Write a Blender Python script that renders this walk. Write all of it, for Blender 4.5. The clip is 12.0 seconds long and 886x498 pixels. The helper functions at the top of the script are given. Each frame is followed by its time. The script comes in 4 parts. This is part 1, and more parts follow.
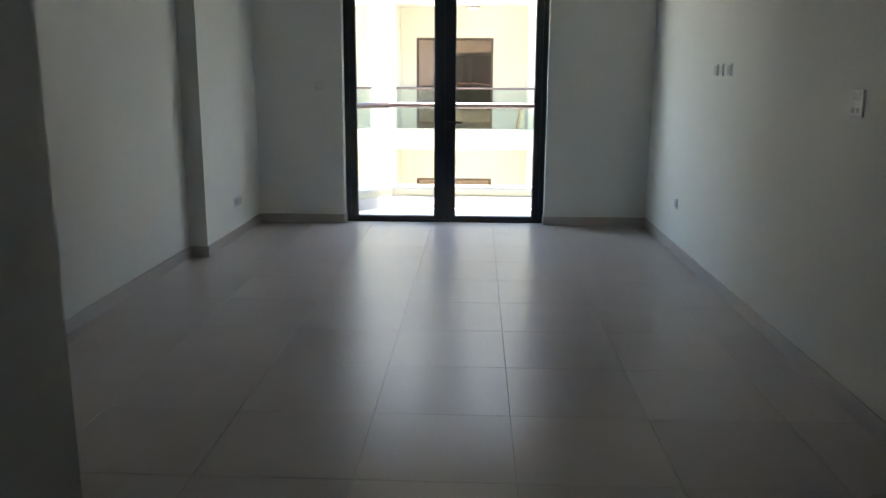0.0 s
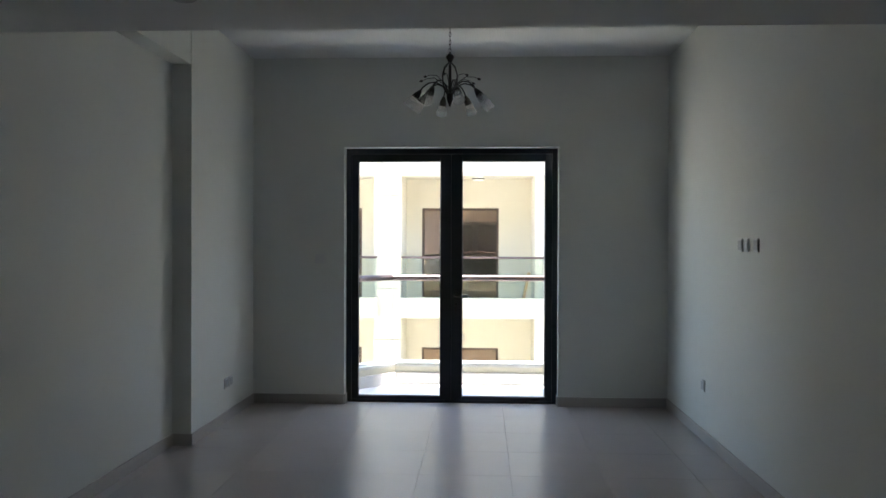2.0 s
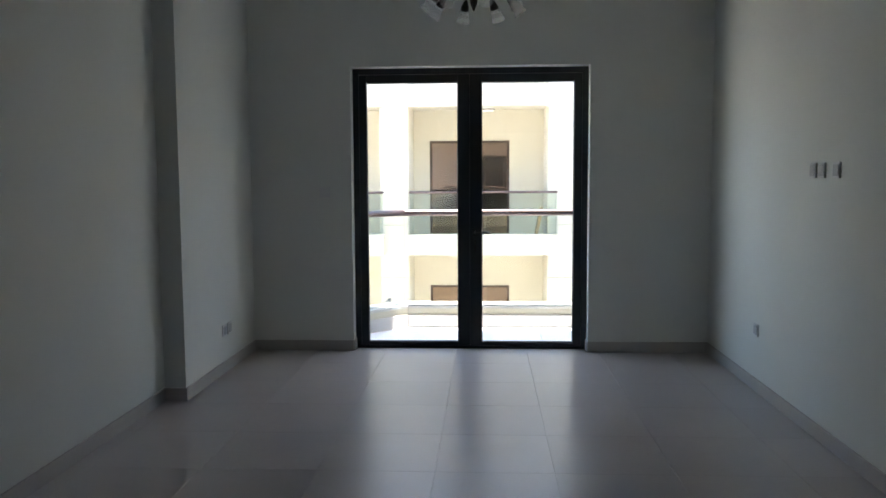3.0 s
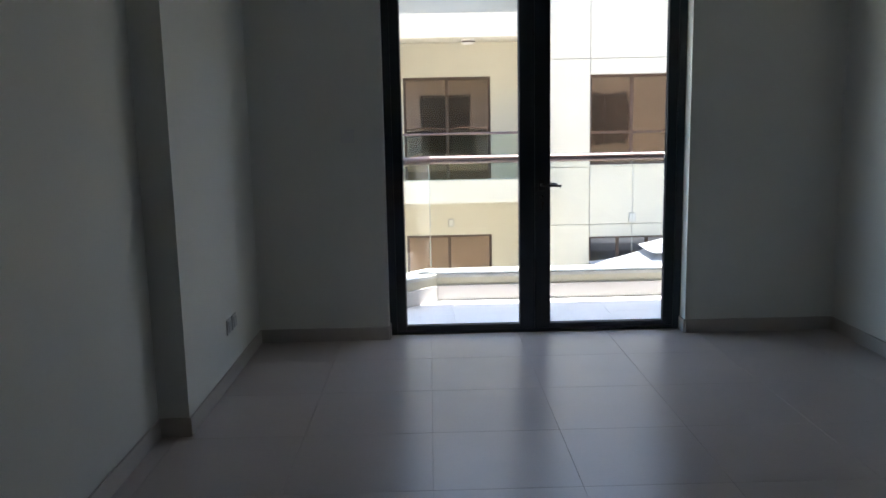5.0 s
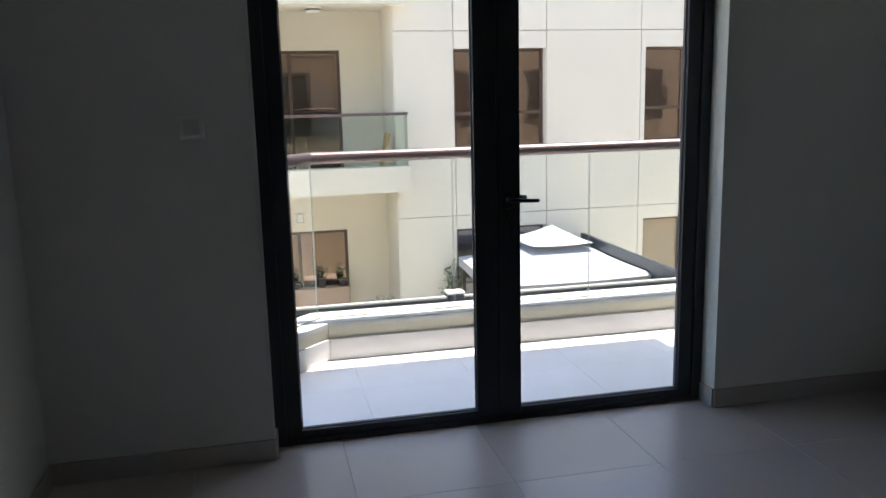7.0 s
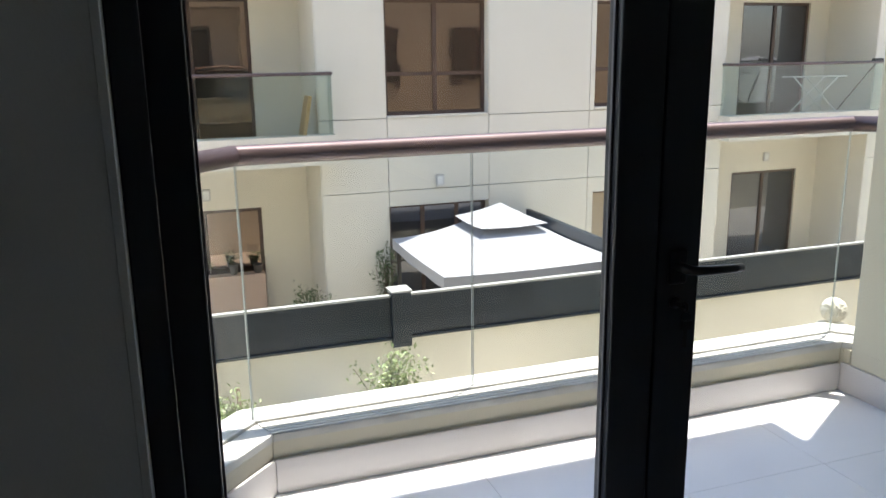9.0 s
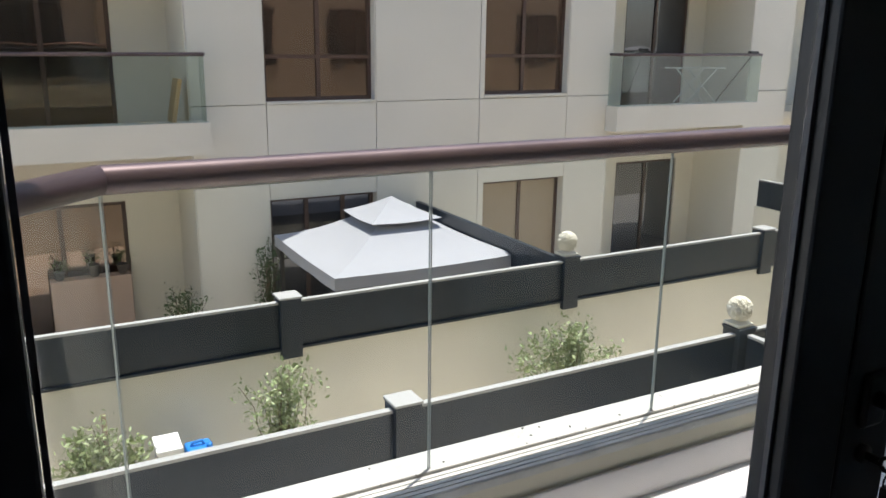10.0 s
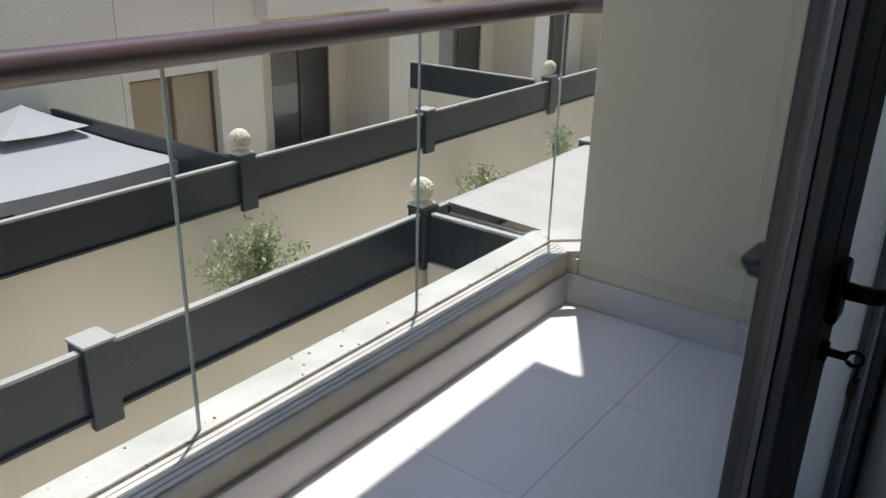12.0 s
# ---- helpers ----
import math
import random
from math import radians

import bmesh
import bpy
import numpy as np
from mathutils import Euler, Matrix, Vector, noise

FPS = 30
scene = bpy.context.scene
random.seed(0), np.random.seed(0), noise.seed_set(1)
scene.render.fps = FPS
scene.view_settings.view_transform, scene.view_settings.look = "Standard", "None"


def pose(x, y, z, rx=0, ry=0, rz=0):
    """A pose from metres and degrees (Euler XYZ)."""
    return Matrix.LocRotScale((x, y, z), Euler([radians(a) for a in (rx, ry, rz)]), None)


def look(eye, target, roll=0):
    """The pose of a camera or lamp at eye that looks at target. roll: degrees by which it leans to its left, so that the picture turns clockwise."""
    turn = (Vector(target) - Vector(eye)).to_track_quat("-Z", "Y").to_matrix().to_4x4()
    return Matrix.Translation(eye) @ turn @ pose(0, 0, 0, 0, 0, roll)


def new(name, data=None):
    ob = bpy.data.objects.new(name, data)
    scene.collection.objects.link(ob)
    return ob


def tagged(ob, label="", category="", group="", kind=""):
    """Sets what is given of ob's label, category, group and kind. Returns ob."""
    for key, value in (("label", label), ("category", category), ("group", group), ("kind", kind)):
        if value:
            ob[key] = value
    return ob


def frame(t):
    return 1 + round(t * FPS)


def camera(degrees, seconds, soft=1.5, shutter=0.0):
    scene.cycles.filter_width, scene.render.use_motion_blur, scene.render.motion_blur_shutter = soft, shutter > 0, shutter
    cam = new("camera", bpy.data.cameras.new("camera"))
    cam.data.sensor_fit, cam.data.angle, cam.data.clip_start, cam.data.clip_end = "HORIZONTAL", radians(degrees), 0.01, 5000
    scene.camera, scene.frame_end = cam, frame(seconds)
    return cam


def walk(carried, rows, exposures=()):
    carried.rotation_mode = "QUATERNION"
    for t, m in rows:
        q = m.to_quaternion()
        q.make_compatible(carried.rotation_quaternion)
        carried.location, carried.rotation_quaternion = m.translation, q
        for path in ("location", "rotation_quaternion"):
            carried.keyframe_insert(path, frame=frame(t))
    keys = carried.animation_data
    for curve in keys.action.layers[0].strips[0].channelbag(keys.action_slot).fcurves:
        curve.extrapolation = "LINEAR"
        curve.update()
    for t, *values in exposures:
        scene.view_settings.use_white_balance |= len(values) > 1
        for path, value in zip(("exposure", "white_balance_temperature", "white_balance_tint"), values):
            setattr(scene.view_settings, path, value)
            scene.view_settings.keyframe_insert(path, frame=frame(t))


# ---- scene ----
cam = camera(57.6, 12.0)
PATH = [
    (0, (0.559, 0.151, 1.456), (0.478, 2.105, 1.036), 0.3),
    (0.5, (0.588, 0.176, 1.498), (0.496, 2.158, 1.246), 0.2),
    (1, (0.61, 0.256, 1.538), (0.512, 2.252, 1.46), 0.2),
    (1.5, (0.599, 0.34, 1.553), (0.5, 2.337, 1.564), 0.5),
    (2, (0.532, 0.621, 1.513), (0.434, 2.618, 1.498), 0.2),
    (2.5, (0.451, 0.951, 1.485), (0.359, 2.944, 1.349), -0.8),
    (3, (0.379, 1.322, 1.469), (0.271, 3.311, 1.296), -0.3),
    (3.5, (0.271, 1.652, 1.451), (0.018, 3.622, 1.22), 0.3),
    (5.5, (-0.619, 3.32, 1.455), (-0.49, 5.29, 1.132), -1.7),
    (6, (-0.679, 3.833, 1.464), (-0.485, 5.795, 1.131), -1.9),
    (6.5, (-0.783, 4.408, 1.476), (-0.477, 6.352, 1.122), -1.6),
    (7, (-0.756, 4.93, 1.452), (-0.324, 6.847, 1.081), -1.4),
    (9, (-0.701, 6.889, 1.438), (-0.059, 8.724, 0.968), -0.8),
    (9.5, (-0.699, 7.318, 1.452), (0.077, 9.096, 0.963), -0.1),
    (10, (-0.643, 7.676, 1.441), (0.28, 9.376, 0.933), 0.7),
    (10.5, (-0.653, 7.914, 1.429), (0.431, 9.503, 0.88), 1.5),
    (11, (-0.68, 8.089, 1.448), (0.711, 9.413, 0.889), 1.6),
    (11.5, (-0.688, 8.138, 1.439), (0.812, 9.33, 0.865), 2.1),
    (12, (-0.66, 8.109, 1.381), (0.839, 9.205, 0.637), 1.5),
]
EXPOSURES = [(0, 3.45, 6750, 7), (0.5, 3.06, 6650, 8), (1.5, 2.98, 6500, 9), (2.5, 2.98, 6500, 9), (3.7, 2.70, 6500, 10), (5.5, 2.28, 6450, 10), (7, 1.87, 6500, 11), (9, 1.52, 6500, 10), (9.5, 1.15, 6450, 10), (10, 0.82, 6500, 11), (11, 0.52, 6550, 12), (12, 0.45, 6450, 12)]
walk(cam, [(t, look(eye, target, roll)) for t, eye, target, roll in PATH], EXPOSURES)

# ---- world and sun ----
SUN_WAY = Vector((0.170, 0.100, 1.0)).normalized()
world = bpy.data.worlds.new("world")
scene.world = world
world.use_nodes = True
wt = world.node_tree
sky = wt.nodes.new("ShaderNodeTexSky")
sky.sky_type, sky.sun_disc = "NISHITA", False
sky.sun_elevation = math.asin(SUN_WAY.z)
sky.sun_rotation = math.atan2(SUN_WAY.x, SUN_WAY.y)
sky.dust_density = 1.2
wt.links.new(sky.outputs[0], wt.nodes["Background"].inputs[0])
wt.nodes["Background"].inputs[1].default_value = 0.15
sun = new("sun", bpy.data.lights.new("sun", "SUN"))
sun.data.energy, sun.data.angle, sun.data.color = 4.2, radians(0.6), (1.0, 0.95, 0.89)
sun.matrix_world = look(SUN_WAY * 30, (0, 0, 0))


# ---- materials ----
def mat(name, col, rough=0.6, var=0.1, scale=2.0, bump=0.1, bscale=120.0, metal=0.0, rand=0.0, spec=0.5, stretch=(1, 1, 1)):
    """A surface with broad stains, fine grain and fine relief, in metres."""
    m = bpy.data.materials.new(name)
    m.use_nodes = True
    t = m.node_tree
    b = t.nodes["Principled BSDF"]
    b.inputs["Metallic"].default_value = metal
    b.inputs["Specular IOR Level"].default_value = spec
    tc = t.nodes.new("ShaderNodeNewGeometry")
    mp = t.nodes.new("ShaderNodeMapping")
    mp.inputs["Scale"].default_value = stretch
    t.links.new(tc.outputs["Position"], mp.inputs["Vector"])
    n1, n2 = t.nodes.new("ShaderNodeTexNoise"), t.nodes.new("ShaderNodeTexNoise")
    n1.inputs["Scale"].default_value, n1.inputs["Detail"].default_value = scale, 6
    n2.inputs["Scale"].default_value, n2.inputs["Detail"].default_value = bscale, 4
    for n in (n1, n2):
        t.links.new(mp.outputs[0], n.inputs["Vector"])
    add = t.nodes.new("ShaderNodeMath")
    add.operation = "MULTIPLY_ADD"
    add.inputs[1].default_value = 0.35
    t.links.new(n2.outputs["Fac"], add.inputs[0])
    t.links.new(n1.outputs["Fac"], add.inputs[2])
    ramp = t.nodes.new("ShaderNodeMapRange")
    ramp.inputs["From Min"].default_value, ramp.inputs["From Max"].default_value = 0.4, 0.95
    ramp.inputs["To Min"].default_value, ramp.inputs["To Max"].default_value = 1 - var, 1 + var
    t.links.new(add.outputs[0], ramp.inputs["Value"])
    fac = ramp.outputs[0]
    if rand:
        oi = t.nodes.new("ShaderNodeObjectInfo")
        r2 = t.nodes.new("ShaderNodeMapRange")
        r2.inputs["To Min"].default_value, r2.inputs["To Max"].default_value = 1 - rand, 1 + rand
        t.links.new(oi.outputs["Random"], r2.inputs["Value"])
        mu = t.nodes.new("ShaderNodeMath")
        mu.operation = "MULTIPLY"
        t.links.new(fac, mu.inputs[0])
        t.links.new(r2.outputs[0], mu.inputs[1])
        fac = mu.outputs[0]
    sc = t.nodes.new("ShaderNodeVectorMath")
    sc.operation = "SCALE"
    sc.inputs[0].default_value = col
    t.links.new(fac, sc.inputs["Scale"])
    t.links.new(sc.outputs[0], b.inputs["Base Color"])
    rr = t.nodes.new("ShaderNodeMapRange")
    rr.inputs["To Min"].default_value, rr.inputs["To Max"].default_value = rough * 0.85, min(1, rough * 1.15)
    t.links.new(n1.outputs["Fac"], rr.inputs["Value"])
    t.links.new(rr.outputs[0], b.inputs["Roughness"])
    if bump:
        bp = t.nodes.new("ShaderNodeBump")
        bp.inputs["Strength"].default_value, bp.inputs["Distance"].default_value = bump, 0.004
        t.links.new(n2.outputs["Fac"], bp.inputs["Height"])
        t.links.new(bp.outputs[0], b.inputs["Normal"])
    return m


def glass(name, tint, gloss=1.0, haze=0.0):
    """A thin clear pane: tinted see-through with a Fresnel gloss."""
    m = bpy.data.materials.new(name)
    m.use_nodes = True
    t = m.node_tree
    t.nodes.remove(t.nodes["Principled BSDF"])
    out = t.nodes["Material Output"]
    tr, gl, mix, lw, pw, ma = (t.nodes.new(k) for k in ("ShaderNodeBsdfTransparent", "ShaderNodeBsdfGlossy", "ShaderNodeMixShader", "ShaderNodeLayerWeight", "ShaderNodeMath", "ShaderNodeMath"))
    tr.inputs[0].default_value = (*tint, 1)
    gl.inputs["Roughness"].default_value = haze
    gl.inputs[0].default_value = (1, 1, 1, 1)
    lw.inputs[0].default_value = 0.5
    pw.operation, ma.operation = "POWER", "MULTIPLY_ADD"
    pw.inputs[1].default_value = 5.0
    ma.inputs[1].default_value, ma.inputs[2].default_value = 0.5 * gloss, 0.025 * gloss
    t.links.new(lw.outputs["Facing"], pw.inputs[0])
    t.links.new(pw.outputs[0], ma.inputs[0])
    t.links.new(ma.outputs[0], mix.inputs[0])
    t.links.new(tr.outputs[0], mix.inputs[1])
    t.links.new(gl.outputs[0], mix.inputs[2])
    t.links.new(mix.outputs[0], out.inputs[0])
    return m


def coated(name, tint, base, share):
    """Tinted solar glass: part mirror, the rest dark."""
    m = bpy.data.materials.new(name)
    m.use_nodes = True
    t = m.node_tree
    b = t.nodes["Principled BSDF"]
    b.inputs["Base Color"].default_value = (*base, 1)
    b.inputs["Roughness"].default_value = 0.25
    gl, mix = t.nodes.new("ShaderNodeBsdfGlossy"), t.nodes.new("ShaderNodeMixShader")
    gl.inputs[0].default_value, gl.inputs["Roughness"].default_value = (*tint, 1), 0.015
    mix.inputs[0].default_value = share
    no, bp = t.nodes.new("ShaderNodeTexNoise"), t.nodes.new("ShaderNodeBump")
    no.inputs["Scale"].default_value = 1.1
    bp.inputs["Strength"].default_value, bp.inputs["Distance"].default_value = 0.25, 0.02
    t.links.new(no.outputs["Fac"], bp.inputs["Height"])
    t.links.new(bp.outputs[0], gl.inputs["Normal"])
    t.links.new(b.outputs[0], mix.inputs[1])
    t.links.new(gl.outputs[0], mix.inputs[2])
    t.links.new(mix.outputs[0], t.nodes["Material Output"].inputs[0])
    return m


PAINT = mat("wall_paint", (0.755, 0.76, 0.71), 0.62, 0.03, 1.2, 0.12, 180)
CEIL = mat("ceiling_paint", (0.87, 0.87, 0.85), 0.8, 0.03, 1.0, 0.08, 150)
TILE = mat("floor_tile", (0.50, 0.44, 0.405), 0.31, 0.07, 2.2, 0.03, 60, rand=0.03, spec=0.8)
GROUT = mat("grout", (0.44, 0.385, 0.355), 0.9, 0.1)
SKIRT = mat("skirting_tile", (0.47, 0.435, 0.40), 0.4, 0.08, 3)
FRAME = mat("dark_aluminium", (0.020, 0.023, 0.029), 0.38, 0.1, 5, 0.04, 300)
SEAL = mat("grey_seal", (0.12, 0.12, 0.13), 0.5, 0.1)
BLACK = mat("black_metal", (0.008, 0.008, 0.009), 0.3, 0.1)
STEEL = mat("brushed_steel", (0.6, 0.6, 0.6), 0.3, 0.1, metal=1.0)
PLASTIC = mat("white_plastic", (0.72, 0.72, 0.70), 0.4, 0.03)
GREYP = mat("grey_plastic", (0.48, 0.48, 0.47), 0.4, 0.03)
BRONZE = mat("dark_bronze", (0.035, 0.028, 0.024), 0.4, 0.15, metal=0.7)
RAILM = mat("brown_rail", (0.105, 0.070, 0.070), 0.36, 0.12, 6, 0.05, 200, metal=0.5, spec=0.8)
BTILE = mat("balcony_tile", (0.77, 0.765, 0.775), 0.45, 0.07, 3, 0.05, 80, rand=0.03)
BGROUT = mat("balcony_grout", (0.56, 0.55, 0.55), 0.9, 0.1)
BSKIRT = mat("balcony_skirting", (0.55, 0.52, 0.50), 0.5, 0.08, 4)
COPING = mat("coping_stone", (0.50, 0.49, 0.455), 0.75, 0.2, 7, 0.5, 60)
RENDER = mat("beige_render", (0.55, 0.505, 0.385), 0.85, 0.06, 1.5, 0.4, 130)
GARDEN = mat("garden_wall_render", (0.685, 0.645, 0.545), 0.85, 0.09, 1.3, 0.4, 110)
WHITER = mat("white_render", (0.67, 0.635, 0.555), 0.85, 0.05, 0.8, 0.3, 130, rand=0.015)
RECESS = mat("cream_render", (0.72, 0.672, 0.575), 0.85, 0.05, 1.0, 0.3, 120)
JOINT = mat("joint_shadow", (0.30, 0.29, 0.27), 0.9, 0.1)
BROWN = mat("brown_frame", (0.085, 0.05, 0.038), 0.45, 0.1, 4)
BLIND = mat("roller_blind", (0.36, 0.29, 0.21), 0.8, 0.08, 3)
FENCE = mat("grey_fence_panel", (0.012, 0.020, 0.031), 0.34, 0.16, 2.5, 0.1, 90, rand=0.05)
CAPM = mat("fence_cap", (0.37, 0.365, 0.355), 0.6, 0.1)
GROUND = mat("courtyard_paving", (0.58, 0.54, 0.48), 0.9, 0.14, 0.8, 0.4, 30)
CANVAS = mat("grey_canvas", (0.36, 0.36, 0.385), 0.85, 0.05, 2.5, 0.2, 300)
AWNING = mat("pale_awning", (0.44, 0.415, 0.40), 0.85, 0.06, 2.5, 0.2, 200)
PLASTER = mat("carved_cream", (0.72, 0.68, 0.57), 0.8, 0.12, 10, 0.3, 90)
LEAF = mat("leaf", (0.085, 0.125, 0.045), 0.5, 0.35, 14, 0.0)
LEAFP = mat("pale_leaf", (0.27, 0.32, 0.15), 0.5, 0.3, 14, 0.0)
BARK = mat("bark", (0.13, 0.09, 0.06), 0.9, 0.2, 20)
BLUE = mat("blue_plastic", (0.02, 0.2, 0.6), 0.4, 0.08)
RED = mat("red_pipe", (0.45, 0.05, 0.03), 0.5, 0.1)
WOOD = mat("pale_wood", (0.45, 0.29, 0.14), 0.6, 0.15, 8, stretch=(1, 1, 0.2))
CLOTH = mat("white_cloth", (0.75, 0.75, 0.74), 0.9, 0.05)
TERRA = mat("reflected_pot", (0.10, 0.09, 0.085), 0.7, 0.1)
CLEAR = glass("clear_glass", (0.975, 0.985, 0.985))
BALGL = glass("balustrade_glass", (0.955, 0.975, 0.965), 0.8)
FARGL = glass("far_balustrade_glass", (0.87, 0.91, 0.89), 1.0)
EDGE = mat("green_glass_edge", (0.42, 0.46, 0.43), 0.15, 0.1, spec=0.8)
SOLAR = coated("solar_glass", (0.80, 0.55, 0.42), (0.022, 0.014, 0.010), 0.18)


def frosted(name):
    """Etched lamp glass: scatters light through, half clear."""
    m = bpy.data.materials.new(name)
    m.use_nodes = True
    t = m.node_tree
    b = t.nodes["Principled BSDF"]
    b.inputs["Base Color"].default_value, b.inputs["Roughness"].default_value = (0.85, 0.85, 0.86, 1), 0.3
    tl, tr, m1, m2 = (t.nodes.new(k) for k in ("ShaderNodeBsdfTranslucent", "ShaderNodeBsdfTransparent", "ShaderNodeMixShader", "ShaderNodeMixShader"))
    tl.inputs[0].default_value = (0.9, 0.9, 0.9, 1)
    m1.inputs[0].default_value, m2.inputs[0].default_value = 0.55, 0.76
    t.links.new(b.outputs[0], m1.inputs[1])
    t.links.new(tl.outputs[0], m1.inputs[2])
    t.links.new(m1.outputs[0], m2.inputs[1])
    t.links.new(tr.outputs[0], m2.inputs[2])
    t.links.new(m2.outputs[0], t.nodes["Material Output"].inputs[0])
    return m


FROST = frosted("frosted_shade")
# Darker copy of the solar glass; the bays' deep shade is in its colour.
SHADEDGL = coated("shaded_dark_glass", (0.6, 0.6, 0.65), (0.012, 0.012, 0.015), 0.12)


# ---- mesh helpers ----
def bx(bm, x0, x1, y0, y1, z0, z1):
    vs = [bm.verts.new(p) for p in ((x0, y0, z0), (x1, y0, z0), (x1, y1, z0), (x0, y1, z0), (x0, y0, z1), (x1, y0, z1), (x1, y1, z1), (x0, y1, z1))]
    for f in ((0, 3, 2, 1), (4, 5, 6, 7), (0, 1, 5, 4), (1, 2, 6, 5), (2, 3, 7, 6), (3, 0, 4, 7)):
        bm.faces.new([vs[i] for i in f])
    return bm


def box(x0, x1, y0, y1, z0, z1, bevel=0.0):
    bm = bx(bmesh.new(), x0, x1, y0, y1, z0, z1)
    if bevel:
        bmesh.ops.bevel(bm, geom=bm.edges[:], offset=bevel, segments=2, profile=0.5, affect="EDGES")
    return bm


def prism(pts, z0, z1, bevel=0.0):
    """A flat outline (counter-clockwise) raised from z0 to z1."""
    bm = bmesh.new()
    lo, hi = [bm.verts.new((x, y, z0)) for x, y in pts], [bm.verts.new((x, y, z1)) for x, y in pts]
    bm.faces.new(lo[::-1])
    bm.faces.new(hi)
    for i in range(len(pts)):
        k = (i + 1) % len(pts)
        bm.faces.new((lo[i], lo[k], hi[k], hi[i]))
    if bevel:
        bmesh.ops.bevel(bm, geom=bm.edges[:], offset=bevel, segments=2, profile=0.5, affect="EDGES")
    return bm


def tube(bm, pts, r, seg=10, r1=None):
    """A round bar along a line of points, tapering from r to r1, with closed ends."""
    pts = [Vector(p) for p in pts]
    rings, n = [], len(pts)
    side = None
    for i, p in enumerate(pts):
        d = (pts[min(i + 1, n - 1)] - pts[max(i - 1, 0)]).normalized()
        if side is None:
            side = d.orthogonal().normalized()
        side = (side - d * side.dot(d)).normalized()
        up = d.cross(side)
        rad = r if r1 is None else r + (r1 - r) * i / max(1, n - 1)
        rings.append([bm.verts.new(p + rad * (math.cos(a) * side + math.sin(a) * up)) for a in (2 * math.pi * k / seg for k in range(seg))])
    for a, b in zip(rings, rings[1:]):
        for k in range(seg):
            bm.faces.new((a[k], a[(k + 1) % seg], b[(k + 1) % seg], b[k])).smooth = True
    bm.faces.new(rings[0][::-1])
    bm.faces.new(rings[-1])
    return bm


def lathe(bm, profile, at, seg=16, axis=(0, 0, 1)):
    """A turned shape: (radius, height) pairs round an axis through at."""
    q = Vector((0, 0, 1)).rotation_difference(Vector(axis)).to_matrix()
    rings = [[bm.verts.new(Vector(at) + q @ Vector((r * math.cos(a), r * math.sin(a), h))) for a in (2 * math.pi * k / seg for k in range(seg))] for r, h in profile]
    for a, b in zip(rings, rings[1:]):
        for k in range(seg):
            bm.faces.new((a[k], a[(k + 1) % seg], b[(k + 1) % seg], b[k])).smooth = True
    return bm


def part(name, bm, material, parent=None, label=""):
    me = bpy.data.meshes.new(name)
    bm.normal_update()
    bm.to_mesh(me)
    bm.free()
    me.materials.append(material)
    ob = new(name, me)
    if parent:
        ob.parent = parent
        ob.matrix_parent_inverse = Matrix.Translation(-world_at(parent))
    if label:
        ob["label"] = label
    return ob


def world_at(ob):
    v = Vector(ob.location)
    while ob.parent:
        v += ob.matrix_parent_inverse.translation
        ob = ob.parent
        v += Vector(ob.location)
    return v


def thing(name, at, label, category, group="", kind=""):
    ob = new(name)
    ob.location = at
    return tagged(ob, label, category, group, kind)


def setting(name, bm, material, label, category):
    return tagged(part(name, bm, material), label, category, kind="structure")


# ---- the room ----
XL, XN, XR, YW, ZC, ZS, YS = -1.625, -1.77, 2.235, 8.12, 3.24, 2.45, 4.14
DX0, DX1, DZ = -0.762, 1.236, 2.405
YD = YW + 0.112  # room-side face of the recessed door frame
CXE, CYE = -0.42, 1.96  # corner where the corridor wall ends
floor_ob = setting("floor", box(-2.2, 2.6, -2.7, YW + 0.2, -0.2, -0.012), GROUT, "grey-brown porcelain floor tiles laid with fine joints", "floor")
wall_right = setting("wall_east", box(XR, XR + 0.2, -2.7, YW, -0.1, 3.45), PAINT, "plain painted wall in pale grey-white", "wall")
wall_near = setting("wall_west", box(XN - 0.2, XN, CYE, 6.5, -0.1, 3.45), PAINT, "plain painted wall in pale grey-white, set back", "wall")
wall_pier = setting("wall_pier", box(XN - 0.2, XL, 6.5, YW, -0.1, 3.45), PAINT, "painted wall pier standing proud beside the window", "wall")
setting("wall_bulkhead", box(XN + 0.001, XL - 0.006, YS, 6.497, 2.83, ZC + 0.1), PAINT, "painted bulkhead running along the top of the wall", "bulkhead")
setting("wall_corridor", box(-2.0, CXE, -2.7, CYE, -0.1, 2.6), PAINT, "painted corridor wall ending in a square corner", "wall")
setting("wall_end", box(CXE, XR, -2.7, -2.5, -0.1, 2.6), PAINT, "plain painted wall closing the corridor", "wall")
bm = box(-2.0, DX0, YW, YW + 0.25, -0.1, 3.45)
bx(bm, DX1, 2.45, YW, YW + 0.25, -0.1, 3.45)
bx(bm, DX0, DX1, YW, YW + 0.25, DZ, 3.45)
setting("wall_north", bm, PAINT, "painted window wall around the balcony doors", "wall")
setting("ceiling", box(-2.0, XR + 0.2, YS - 0.1, YW + 0.2, ZC, 3.46), CEIL, "plain white upper ceiling", "ceiling")
setting("ceiling_soffit", box(-2.0, XR + 0.2, -2.7, YS, ZS, 3.44), CEIL, "lowered white ceiling soffit with recessed lamps", "ceiling")


def skirting(x0, x1, y0, y1):
    bm = box(x0, x1, y0, y1, 0.0, 0.09, 0.003)
    return setting("baseboard", bm, SKIRT, "low grey-beige tile skirting along the wall", "skirting")


